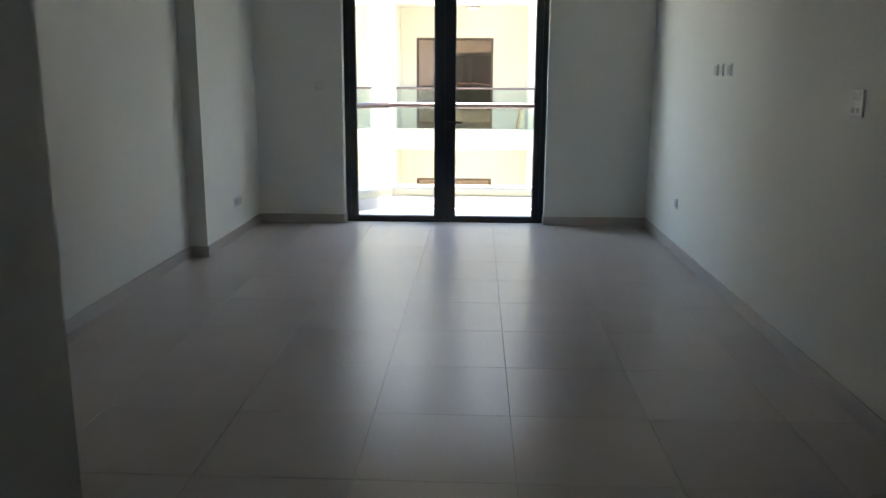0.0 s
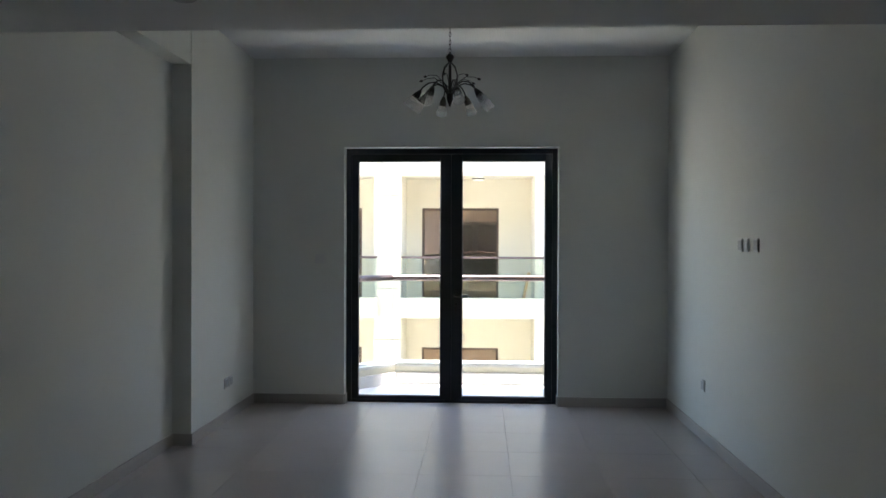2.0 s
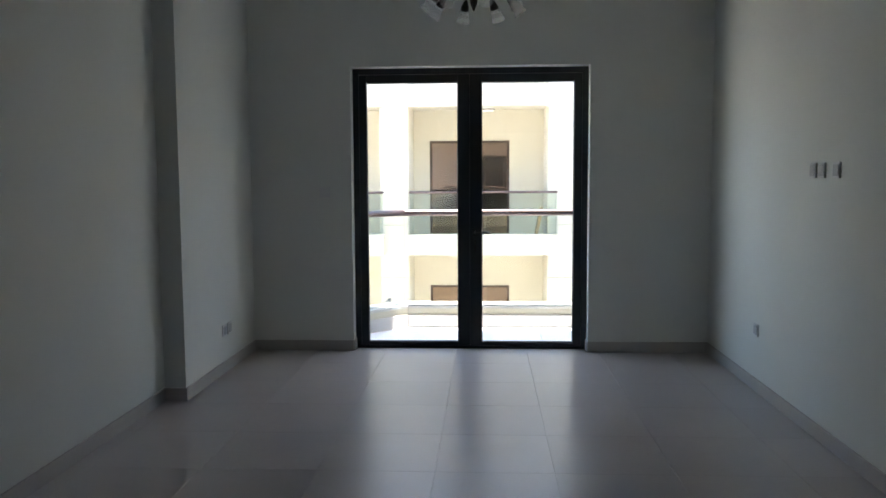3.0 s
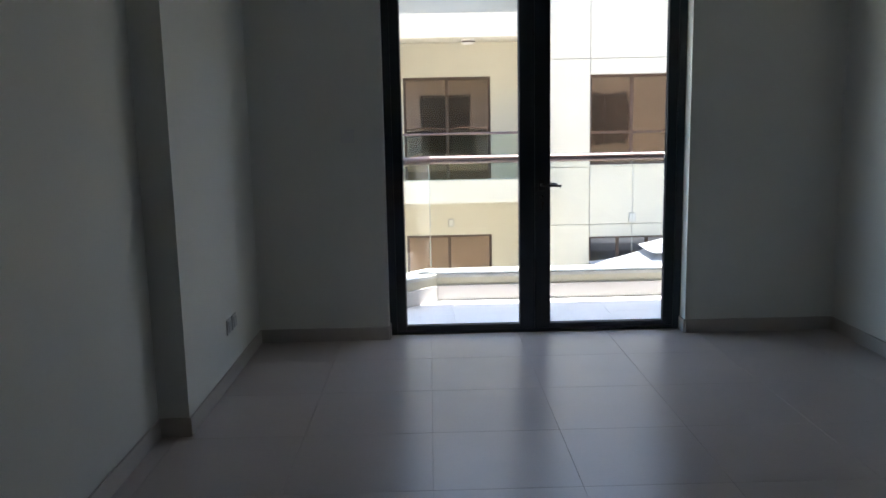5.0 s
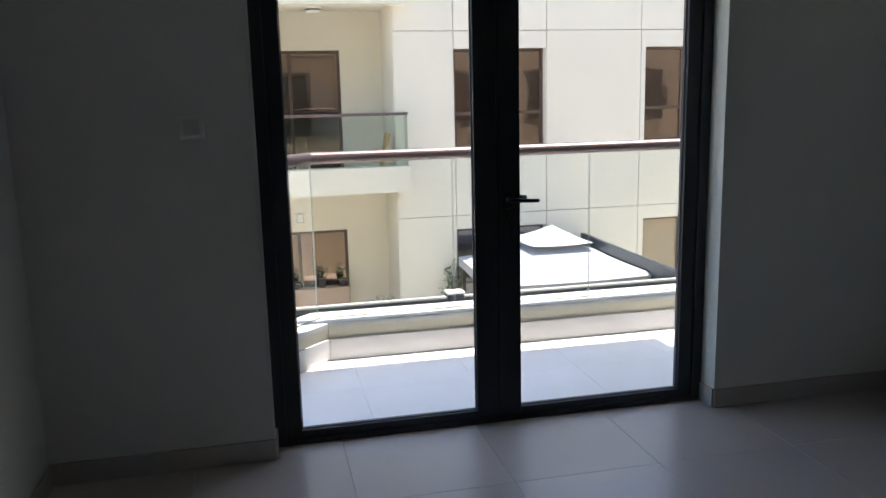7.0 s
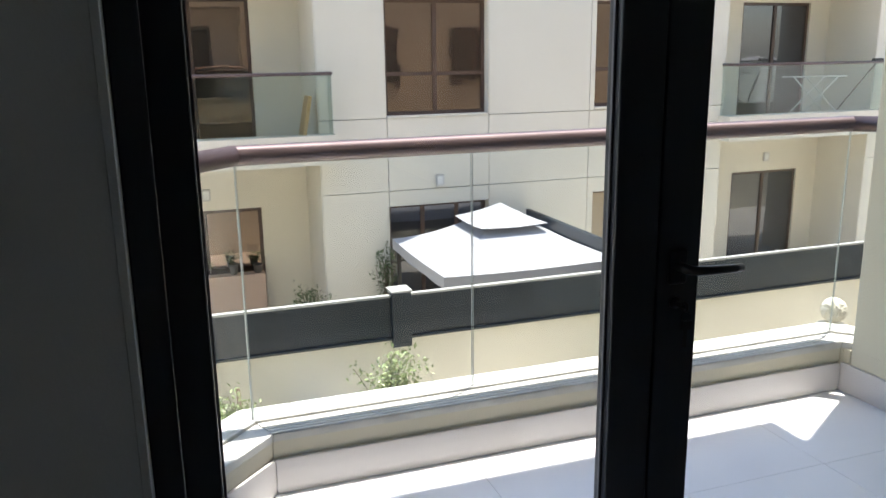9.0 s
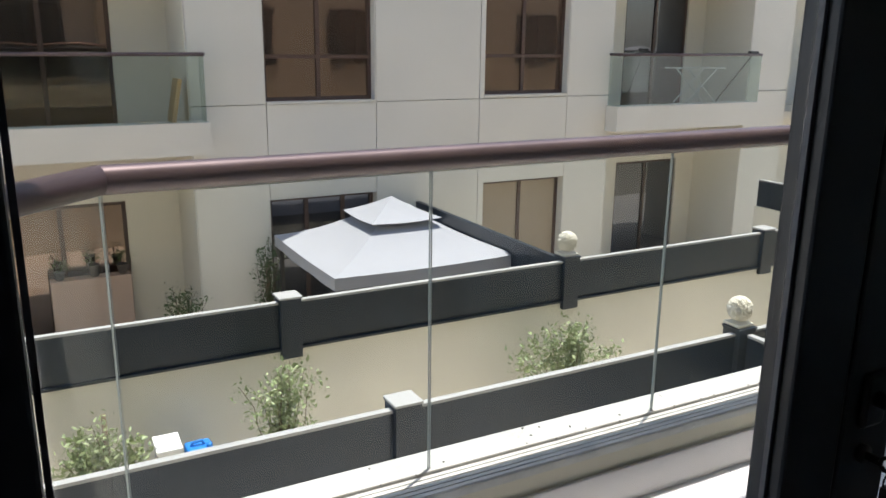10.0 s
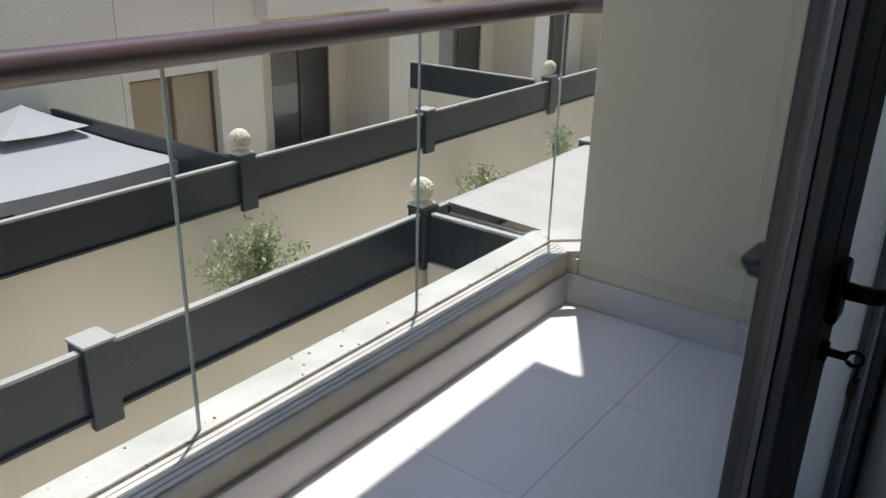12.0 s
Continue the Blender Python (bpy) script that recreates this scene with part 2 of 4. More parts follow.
SK = 0.012
skirting(XR - SK, XR - 0.0005, -2.5, YW - SK)
skirting(XN + 0.0005, XN + SK, CYE + 0.012, 6.5 - SK)
skirting(XN + 0.0005, XL + SK, 6.5 - SK, 6.4995)
skirting(XL + 0.0005, XL + SK, 6.4995, YW - SK)
skirting(XL + 0.0005, DX0, YW - SK, YW - 0.0005)
skirting(DX1, XR - 0.0005, YW - SK, YW - 0.0005)
skirting(CXE + 0.0005, CXE + SK, -2.5, CYE)
skirting(DX0 + 0.0005, DX0 + SK, YW, YD - 0.001)
skirting(DX1 - SK, DX1 - 0.0005, YW, YD - 0.001)

# ---- balcony doors ----
doors = thing("door_1", (0.23, YD + 0.04, 0.0), "dark grey aluminium double balcony doors, closed, with clear glass", "door", kind="structure")
FY0, FY1 = YD, YD + 0.07
for n, b in (("frame_jamb", (DX0 + 0.001, DX0 + 0.05, 0.0, DZ - 0.001)), ("frame_jamb", (DX1 - 0.05, DX1 - 0.001, 0.0, DZ - 0.001)),
             ("frame_head", (DX0 + 0.05, DX1 - 0.05, DZ - 0.05, DZ - 0.001)), ("threshold", (DX0 + 0.05, DX1 - 0.05, 0.0, 0.025))):
    part(n, box(b[0], b[1], FY0, FY1, b[2], b[3], 0.003), FRAME, doors)


def leaf(x0, x1, lock):
    """One glazed door leaf between x0 and x1: stiles, rails, beads, pane."""
    y0, y1, z0, z1, s, sb, st = YD + 0.012, YD + 0.062, 0.022, DZ - 0.052, 0.064, 0.036, 0.067
    if lock == "left":
        sl, sr = 0.101, 0.066
    else:
        sl, sr = s, 0.101
    body = part("door_leaf", box(x0, x0 + sl, y0, y1, z0, z1, 0.004), FRAME, doors)
    part("stile", box(x1 - sr, x1, y0, y1, z0, z1, 0.004), FRAME, body)
    part("rail", box(x0 + sl, x1 - sr, y0, y1, z0, z0 + sb, 0.003), FRAME, body)
    part("rail", box(x0 + sl, x1 - sr, y0, y1, z1 - st, z1, 0.003), FRAME, body)
    gx0, gx1, gz0, gz1 = x0 + sl, x1 - sr, z0 + sb, z1 - st
    for a in ((gx0 + 0.001, gx0 + 0.006, gz0, gz1), (gx1 - 0.006, gx1 - 0.001, gz0, gz1), (gx0 + 0.006, gx1 - 0.006, gz0, gz0 + 0.005), (gx0 + 0.006, gx1 - 0.006, gz1 - 0.005, gz1)):
        part("glazing_seal", box(a[0], a[1], y0 + 0.018, y0 + 0.025, a[2], a[3]), SEAL, body, "grey rubber glazing seal")
    pane = part("pane", box(gx0 + 0.001, gx1 - 0.001, y0 + 0.026, y0 + 0.032, gz0, gz1), CLEAR, body, "clear glass pane")
    pane.visible_shadow = False
    return body


MID = 0.236
leaf(DX0 + 0.0505, MID - 0.0015, "right")
act = leaf(MID + 0.0015, DX1 - 0.0505, "left")
part("astragal", box(MID - 0.02, MID + 0.02, YD + 0.0625, YD + 0.068, 0.03, DZ - 0.055, 0.002), FRAME, doors)
YI = YD + 0.012
HX = MID + 0.045
bm = box(HX - 0.022, HX + 0.022, YI - 0.012, YI - 0.0005, 0.97, 1.045, 0.006)
tube(bm, [(HX, YI - 0.008, 1.01), (HX, YI - 0.045, 1.01), (HX + 0.012, YI - 0.056, 1.01), (HX + 0.05, YI - 0.06, 1.009), (HX + 0.10, YI - 0.056, 1.006), (HX + 0.125, YI - 0.048, 1.004)], 0.011, 10, 0.0085)
part("door_handle", bm, BLACK, act, "black lever handle")
YO = YD + 0.062
bm = box(HX - 0.02, HX + 0.02, YO + 0.0005, YO + 0.012, 0.97, 1.045, 0.005)
tube(bm, [(HX, YO + 0.008, 1.01), (HX, YO + 0.04, 1.01), (HX + 0.015, YO + 0.05, 1.01), (HX + 0.08, YO + 0.052, 1.006), (HX + 0.12, YO + 0.045, 1.002)], 0.013, 10, 0.010)
part("outer_handle", bm, BLACK, act, "black outer lever handle")
bm = bmesh.new()
lathe(bm, [(0.0, 0.0), (0.013, 0.0), (0.013, 0.008), (0.0, 0.008)], (HX, YI, 0.93), 14, (0, -1, 0))
part("lock_cylinder", bm, BLACK, act, "dark lock cylinder")
bm = box(HX - 0.0015, HX + 0.0015, YI - 0.03, YI - 0.008, 0.925, 0.935)
tube(bm, [(HX, YI - 0.028 - 0.009 * (1 - math.cos(a)), 0.93 + 0.009 * math.sin(a)) for a in (0.63 * k for k in range(10))], 0.003, 6)
part("key", bm, BRONZE, act, "dark key in the lock")
bm = bmesh.new()
tube(bm, [(HX + 0.011 * math.sin(a), YI - 0.042, 0.911 + 0.011 * math.cos(a)) for a in (0.63 * k for k in range(11))], 0.0012, 6)
bx(bm, HX - 0.008, HX + 0.012, YI - 0.047, YI - 0.037, 0.884, 0.902)
bx(bm, HX - 0.004, HX + 0.004, YI - 0.0435, YI - 0.0405, 0.845, 0.885)
part("spare_key", bm, BRONZE, act, "dark spare key hanging from a ring")


for tx0, tx1, tz0, tz1 in ((DX0 - 0.012, DX0 + 0.002, 0.091, DZ - 0.001), (DX1 - 0.002, DX1 + 0.012, 0.091, DZ - 0.001), (DX0 - 0.012, DX1 + 0.012, DZ - 0.001, DZ + 0.012)):
    setting("trim", box(tx0, tx1, YW - 0.004, YW - 0.0005, tz0, tz1, 0.0015), PAINT, "thin white plaster bead around the balcony doors", "trim")

# ---- fittings on the walls ----
def plate(name, at, facing, w, h, label, category, socket):
    """A wall plate with its rim and one rocker or a socket insert."""
    x, y, z = at
    th = thing(name, at, label, category)
    def slab(half_w, half_h, d0, d1, bevel):
        if facing == "x":
            return box(min(x + d0, x + d1), max(x + d0, x + d1), y - half_w, y + half_w, z - half_h, z + half_h, bevel)
        return box(x - half_w, x + half_w, min(y + d0, y + d1), max(y + d0, y + d1), z - half_h, z + half_h, bevel)
    s = -1 if x > 0 or facing == "y" else 1
    part("plate", slab(w / 2, h / 2, s * 0.0008, s * 0.011, 0.003), PLASTIC, th)
    part("insert", slab(w * 0.36, h * 0.36, s * 0.0112, s * 0.015, 0.0015), GREYP if socket else PLASTIC, th)
    return th


for yy in (5.71, 5.90, 6.02):
    tagged(plate("television_socket", (XR, yy, 1.505), "x", 0.086, 0.086, "white plastic television and data socket on the wall", "wall socket", True), group="television sockets")
plate("power_socket", (XR, 6.9, 0.425), "x", 0.086, 0.086, "white plastic power socket low on the wall", "wall socket", True)
for yy in (7.295, 7.415):
    tagged(plate("power_socket", (XL, yy, 0.326), "x", 0.086, 0.086, "white plastic power socket low on the pier", "wall socket", True), group="pier sockets")
plate("light_switch", (-0.992, YW, 1.361), "y", 0.086, 0.086, "white plastic light switch beside the balcony doors", "light switch", False)
th = thing("thermostat", (XR, 3.825, 1.347), "white thermostat with a small screen and two buttons", "thermostat")
part("body", box(XR - 0.012, XR - 0.0008, 3.765, 3.885, 1.288, 1.408, 0.004), PLASTIC, th)
part("screen", box(XR - 0.0138, XR - 0.0122, 3.785, 3.865, 1.36, 1.395, 0.001), GREYP, th, "grey display")
for yy in (3.795, 3.84):
    part("button", box(XR - 0.015, XR - 0.0122, yy, yy + 0.022, 1.305, 1.327, 0.001), GREYP, th)


def downlight(x, y):
    th = thing("downlight", (x, y, ZS), "recessed steel downlight in the soffit, switched off", "ceiling lamp", "soffit downlights")
    part("ring", lathe(bmesh.new(), [(0.034, 0.0), (0.038, -0.012), (0.048, -0.008), (0.052, -0.001)], (x, y, ZS), 24), STEEL, th)
    part("lens", lathe(bmesh.new(), [(0.0, -0.003), (0.022, -0.006), (0.033, -0.002)], (x, y, ZS), 24), FROST, th)


for xx in (-0.615, 1.32):
    downlight(xx, 3.66)

# ---- chandelier ----
CX, CY = 0.305, 6.13
ch = thing("chandelier", (CX, CY, ZC), "dark bronze chandelier with eight frosted tulip shades, unlit", "chandelier")
part("ceiling_rose", lathe(bmesh.new(), [(0.0, -0.035), (0.02, -0.033), (0.05, -0.012), (0.055, -0.0005)], (CX, CY, ZC), 20), BRONZE, ch)
bm = bmesh.new()
z = ZC - 0.035
k = 0
while z > 2.807:
    ax = Vector((1, 0, 0)) if k % 2 else Vector((0, 1, 0))
    tube(bm, [Vector((CX, CY, z - 0.015)) + ax * 0.007 * math.cos(a) + Vector((0, 0, 0.018 * math.sin(a))) for a in (0.7 * i for i in range(10))], 0.0022, 5)
    z -= 0.028
    k += 1
part("chain", bm, BRONZE, ch)
part("stem", lathe(bmesh.new(), [(0.0, 2.440), (0.006, 2.449), (0.022, 2.491), (0.024, 2.528), (0.012, 2.556), (0.009, 2.742), (0.026, 2.775), (0.030, 2.784), (0.010, 2.807), (0.0, 2.812)], (CX, CY, 0), 16), BRONZE, ch)
for i in range(6):
    a = math.pi / 6 + i * math.pi / 3
    ca, sa = math.cos(a), math.sin(a)
    pts = [(CX + r * ca, CY + r * sa, z) for r, z in ((0.012, 2.742), (0.04, 2.714), (0.058, 2.659), (0.055, 2.603), (0.035, 2.556), (0.012, 2.528))]
    part("scroll", tube(bmesh.new(), pts, 0.004, 6), BRONZE, ch)
for i in range(8):
    a = 0.25 + i * math.pi / 4
    ca, sa = math.cos(a), math.sin(a)
    P = lambda r, z: (CX + r * ca, CY + r * sa, z)
    arm = part("arm", tube(bmesh.new(), [P(0.015, 2.519), P(0.05, 2.584), P(0.10, 2.607), P(0.15, 2.598), P(0.19, 2.566), P(0.205, 2.542)], 0.005, 7), BRONZE, ch)
    way = Vector((ca * 0.62, sa * 0.62, -0.78)).normalized()
    part("cup", lathe(bmesh.new(), [(0.004, -0.01), (0.012, 0.0), (0.022, 0.03), (0.027, 0.055), (0.02, 0.056)], P(0.205, 2.542), 14, way), BRONZE, arm)
    bm = lathe(bmesh.new(), [(0.016, 0.035), (0.024, 0.05), (0.031, 0.075), (0.031, 0.10), (0.035, 0.12), (0.043, 0.132), (0.041, 0.133), (0.033, 0.121), (0.029, 0.10), (0.029, 0.076)], P(0.205, 2.542), 18, way)
    part("shade", bm, FROST, arm, "frosted glass tulip shade")
    b = a + math.pi / 8
    Q = lambda r, z: (CX + r * math.cos(b), CY + r * math.sin(b), z)
    sp = part("sprig", tube(bmesh.new(), [Q(0.012, 2.528), Q(0.05, 2.603), Q(0.11, 2.645), Q(0.165, 2.640), Q(0.2, 2.626)], 0.003, 6, 0.002), BRONZE, ch)
    part("bud", lathe(bmesh.new(), [(0.0, -0.014), (0.008, -0.006), (0.008, 0.006), (0.0, 0.016)], Q(0.2, 2.626), 8, (math.cos(b), math.sin(b), -0.3)), BRONZE, sp)

# ---- the balcony ----
ZB, YE, XP = -0.045, 9.485, 2.08
YG = YE + 0.115
slab_pts = [(-3.5, 8.38), (2.9, 8.38), (2.9, 8.9), (2.16, 9.72), (-0.54, 9.72), (-1.5, 8.76), (-3.5, 8.76)]
setting("balcony_slab", prism(slab_pts, -0.32, ZB - 0.012), RENDER, "rendered concrete balcony slab", "balcony")
setting("balcony_slab_above", prism([(-3.5, 8.38), (2.36, 8.38), (2.36, 9.445), (2.08, 9.445), (2.08, 9.62), (-0.50, 9.62), (-1.46, 8.66), (-3.5, 8.66)], 2.95, 3.5), RENDER, "underside of the balcony on the floor above", "balcony")
setting("balcony_sill", box(DX0, DX1, YD + 0.0705, 8.38, -0.3, 0.012), BSKIRT, "pale stone sill outside the balcony doors", "sill")
setting("balcony_pier", box(XP, XP + 0.35, 8.38, 9.44, -0.3, 2.949, 0.012), RENDER, "cream rendered pier at the end of the balcony", "wall")

setting("balcony_pier_base", box(XP, XP + 0.35, 9.4405, YE - 0.0005, -0.3, 0.149, 0.004), RENDER, "low rendered base of the balcony pier meeting the kerb", "wall")


def edge(d):
    """The balcony's edge line, moved outwards by d."""
    k = d * 0.4142
    return [(-1.245 - d * 0.7071, YE - 0.82 + d * 0.7071), (-0.425 - k, YE + d), (2.07 + k, YE + d), (2.7 + d * 0.7071, YE - 0.63 + d * 0.7071)]


def strips(name, d0, d1, z0, z1, material, label, category):
    a, b = edge(d0), edge(d1)
    for i in range(3):
        pts = [b[i], a[i], a[i + 1], b[i + 1]]
        setting(name, prism(pts, z0, z1, 0.004), material, label, category)


strips("balcony_kerb", 0.0, 0.18, -0.3, 0.15, RENDER, "low rendered kerb along the balcony edge", "kerb")
strips("balcony_skirting", -0.014, -0.0005, ZB, 0.085, BSKIRT, "pale tile skirting below the balcony kerb", "skirting")
strips("balcony_coping", -0.008, 0.096, 0.15, 0.1805, COPING, "ribbed inner edge of the stone coping", "coping")
for k in range(5):
    d = -0.006 + k * 0.0205
    a, b = edge(d), edge(d + 0.0155)
    setting("coping_rib", prism([b[1], a[1], a[2], b[2]], 0.1805, 0.1835, 0.0012), COPING, "narrow raised rib along the coping edge", "coping")
strips("balcony_coping", 0.100, 0.215, 0.151, 0.19, COPING, "worn white stone coping under the glass", "coping")
setting("balcony_skirting", box(XP - 0.012, XP - 0.0005, 8.4, YE - 0.015, ZB, 0.085, 0.003), BSKIRT, "pale tile skirting along the pier", "skirting")

bal = thing("balustrade", (0.8, YG, 0.19), "frameless glass balustrade with a round brown metal handrail", "balustrade")
e = edge(0.115)
RZ = 1.124
bm = tube(bmesh.new(), [(e[0][0], e[0][1], RZ), (e[1][0], e[1][1], RZ)], 0.034, 20)
rl = part("handrail", tube(bm, [(e[1][0] - 0.012, e[1][1] - 0.006, RZ), (e[1][0] + 0.002, e[1][1], RZ), (e[2][0] - 0.002, e[2][1], RZ), (e[2][0] + 0.012, e[2][1] - 0.006, RZ)], 0.034, 20), RAILM, bal)
part("handrail", tube(bmesh.new(), [(e[2][0], e[2][1], RZ), (e[3][0], e[3][1], RZ)], 0.034, 20), RAILM, bal)


def pane_between(a, b, name="glass_panel"):
    ax, ay = a
    bx_, by = b
    d = Vector((bx_ - ax, by - ay, 0)).normalized()
    n = Vector((-d.y, d.x, 0)) * 0.0032
    A, B = Vector((ax, ay, 0)) + d * 0.0022, Vector((bx_, by, 0)) - d * 0.0022
    E1, E2 = A + d * 0.0016, B - d * 0.0016
    ob = part(name, prism([tuple(p.xy) for p in (E1 - n, E2 - n, E2 + n, E1 + n)], 0.1905, RZ - 0.02), BALGL, bal, "clear toughened glass panel")
    ob.visible_shadow = False
    for P, Q in ((A, E1), (E2, B)):
        part("glass_edge", prism([tuple(p.xy) for p in (P - n, Q - n, Q + n, P + n)], 0.1905, RZ - 0.02), EDGE, ob, "polished green glass edge")


xs = [e[1][0], 0.362, 1.238, e[2][0]]
for a, b in zip(xs, xs[1:]):
    pane_between((a, YG), (b, YG))
pane_between(e[0], e[1])
pane_between(e[2], e[3])

# ---- own building outside ----
own = thing("apartment_building", (0, 8.38, -3.3), "cream rendered apartment building with brown windows, behind the balcony", "building")
bm = box(-16, -2.0, 7.9, 8.375, -3.3, 9.5)
bx(bm, 2.45, 20, 7.9, 8.375, -3.3, 9.5)
bx(bm, -2.0, 2.45, 7.9, 8.375, 3.46, 9.5)
bx(bm, -2.0, 2.45, 7.9, 8.375, -3.3, -0.34)
part("wall", bm, RENDER, own)
part("roof", box(-16, 20, -2.7, 7.9, 9.2, 9.5), RENDER, own)
for xx in (-12.5, -9, -5.5, 5.0, 8.5, 12.0, 15.5):
    for zz in (-2.6, 0.5, 4.1, 7.2):
        w = part("window", box(xx, xx + 1.75, 8.376, 8.43, zz, zz + 1.8), BROWN, own)
        for dx in (0.06, 0.905):
            part("pane", box(xx + dx, xx + dx + 0.785, 8.4305, 8.44, zz + 0.06, zz + 1.74), SOLAR, w)

# ---- ground ----
ZG = -3.35
setting("ground", box(-400, 400, -400, 900, ZG - 0.4, ZG), GROUND, "pale paved courtyard ground between the buildings", "ground")

# ---- building opposite ----
F, FB, FN = 20.10, 21.45, 19.75
opp = thing("apartment_building", (4, F, ZG), "white and cream apartment building with brown windows and glass balconies", "building")


def panel(x0, x1, z0, z1, openings):
    """One render panel of the front, with the openings that lie in it cut out."""
    g = 0.012
    bm = bmesh.new()
    x0, x1, z0, z1 = x0 + g / 2, x1 - g / 2, z0 + g / 2, z1 - g / 2
    cut = [o for o in openings if o[0] < x1 and o[1] > x0 and o[2] < z1 and o[3] > z0]
    if not cut:
        bx(bm, x0, x1, F, F + 0.08, z0, z1)
    else:
        a, b, c, d = max(cut[0][0], x0), min(cut[0][1], x1), max(cut[0][2], z0), min(cut[0][3], z1)
        for q in ((x0, a, z0, z1), (b, x1, z0, z1), (a, b, z0, c), (a, b, d, z1)):
            if q[1] - q[0] > 0.002 and q[3] - q[2] > 0.002:
                bx(bm, q[0], q[1], F, F + 0.08, q[2], q[3])
    if bm.verts:
        part("panel", bm, WHITER, opp)
    else:
        bm.free()


def backing(x0, x1, z0, z1, openings):
    """The wall behind the panels, 0.35 thick, with real openings, from rows of boxes."""
    bm = bmesh.new()
    xs_ = sorted({x0, x1, *[o[0] for o in openings], *[o[1] for o in openings]})
    zs_ = sorted({z0, z1, *[o[2] for o in openings], *[o[3] for o in openings]})
    for a, b in zip(xs_, xs_[1:]):
        for c, d in zip(zs_, zs_[1:]):
            if not any(o[0] <= a and o[1] >= b and o[2] <= c and o[3] >= d for o in openings):
                bx(bm, a, b, F + 0.0805, F + 0.4, c, d)
    part("wall", bm, WHITER, opp)


def window(x0, x1, z0, z1, y, cols, rows, pane_mat=None, lab="brown framed window with tinted panes"):
    """A framed window whose front is at y; cols and rows are inner bar positions, as shares."""
    fw, pm = 0.06, pane_mat or SOLAR
    w = part("window", box(x0, x0 + fw, y, y + 0.07, z0, z1), BROWN, opp, lab)
    for q in ((x1 - fw, x1, z0, z1), (x0 + fw, x1 - fw, z0, z0 + fw), (x0 + fw, x1 - fw, z1 - fw, z1)):
        part("frame", box(q[0], q[1], y, y + 0.07, q[2], q[3]), BROWN, w)
    cs = [x0 + fw] + [x0 + (x1 - x0) * c for c in cols] + [x1 - fw]
    rs = [z0 + fw] + [z0 + (z1 - z0) * r for r in rows] + [z1 - fw]
    for c in cs[1:-1]:
        part("mullion", box(c - 0.035, c + 0.035, y + 0.002, y + 0.068, z0 + fw, z1 - fw), BROWN, w)
    for r in rs[1:-1]:
        part("transom", box(x0 + fw, x1 - fw, y + 0.004, y + 0.066, r - 0.03, r + 0.03), BROWN, w)
    for a, b in zip(cs, cs[1:]):
        for c, d in zip(rs, rs[1:]):
            part("pane", box(a, b, y + 0.03, y + 0.036, c, d), pm, w)
    return w


UP = 3.62
TOP = 6.7
segs = [(-10.6, -5.2, []), (-2.1, -1.45, []), (1.80, 9.75, [2.955, 4.81, 6.80, 8.72]), (13.5, 14.75, []), (19.9, 20.7, []), (25.5, 28.0, [])]
wins = [(2.96, 4.79, 0.435, 2.34), (6.90, 8.70, 0.455, 2.34), (2.96, 4.80, -3.3, -1.11), (6.92, 8.71, -3.3, -1.117),
        (2.96, 4.79, 0.435 + UP, 2.34 + UP), (6.90, 8.70, 0.455 + UP, 2.34 + UP)]
zb = [ZG, -0.84, 0.40, 2.665, 4.0, TOP]
for x0, x1, br in segs:
    own_w = [w for w in wins if w[0] >= x0 and w[1] <= x1]
    backing(x0, x1, ZG, TOP, own_w)
    xb = [x0, *br, x1]
    for a, b in zip(xb, xb[1:]):
        for c, d in zip(zb, zb[1:]):
            panel(a, b, c, d, own_w)
for w in wins:
    low = w[2] < -3
    window(w[0], w[1], w[2], w[3], F + 0.16, [0.5] if w[0] > 5 or not low else [0.35, 0.7], [0.36] if not low else [], (BLIND if w[0] > 5 else SHADEDGL) if low else None)
    if not low:
        part("sill", box(w[0] - 0.0, w[1] + 0.0, F - 0.02, F + 0.159, w[2] - 0.035, w[2] - 0.001), WHITER, opp)

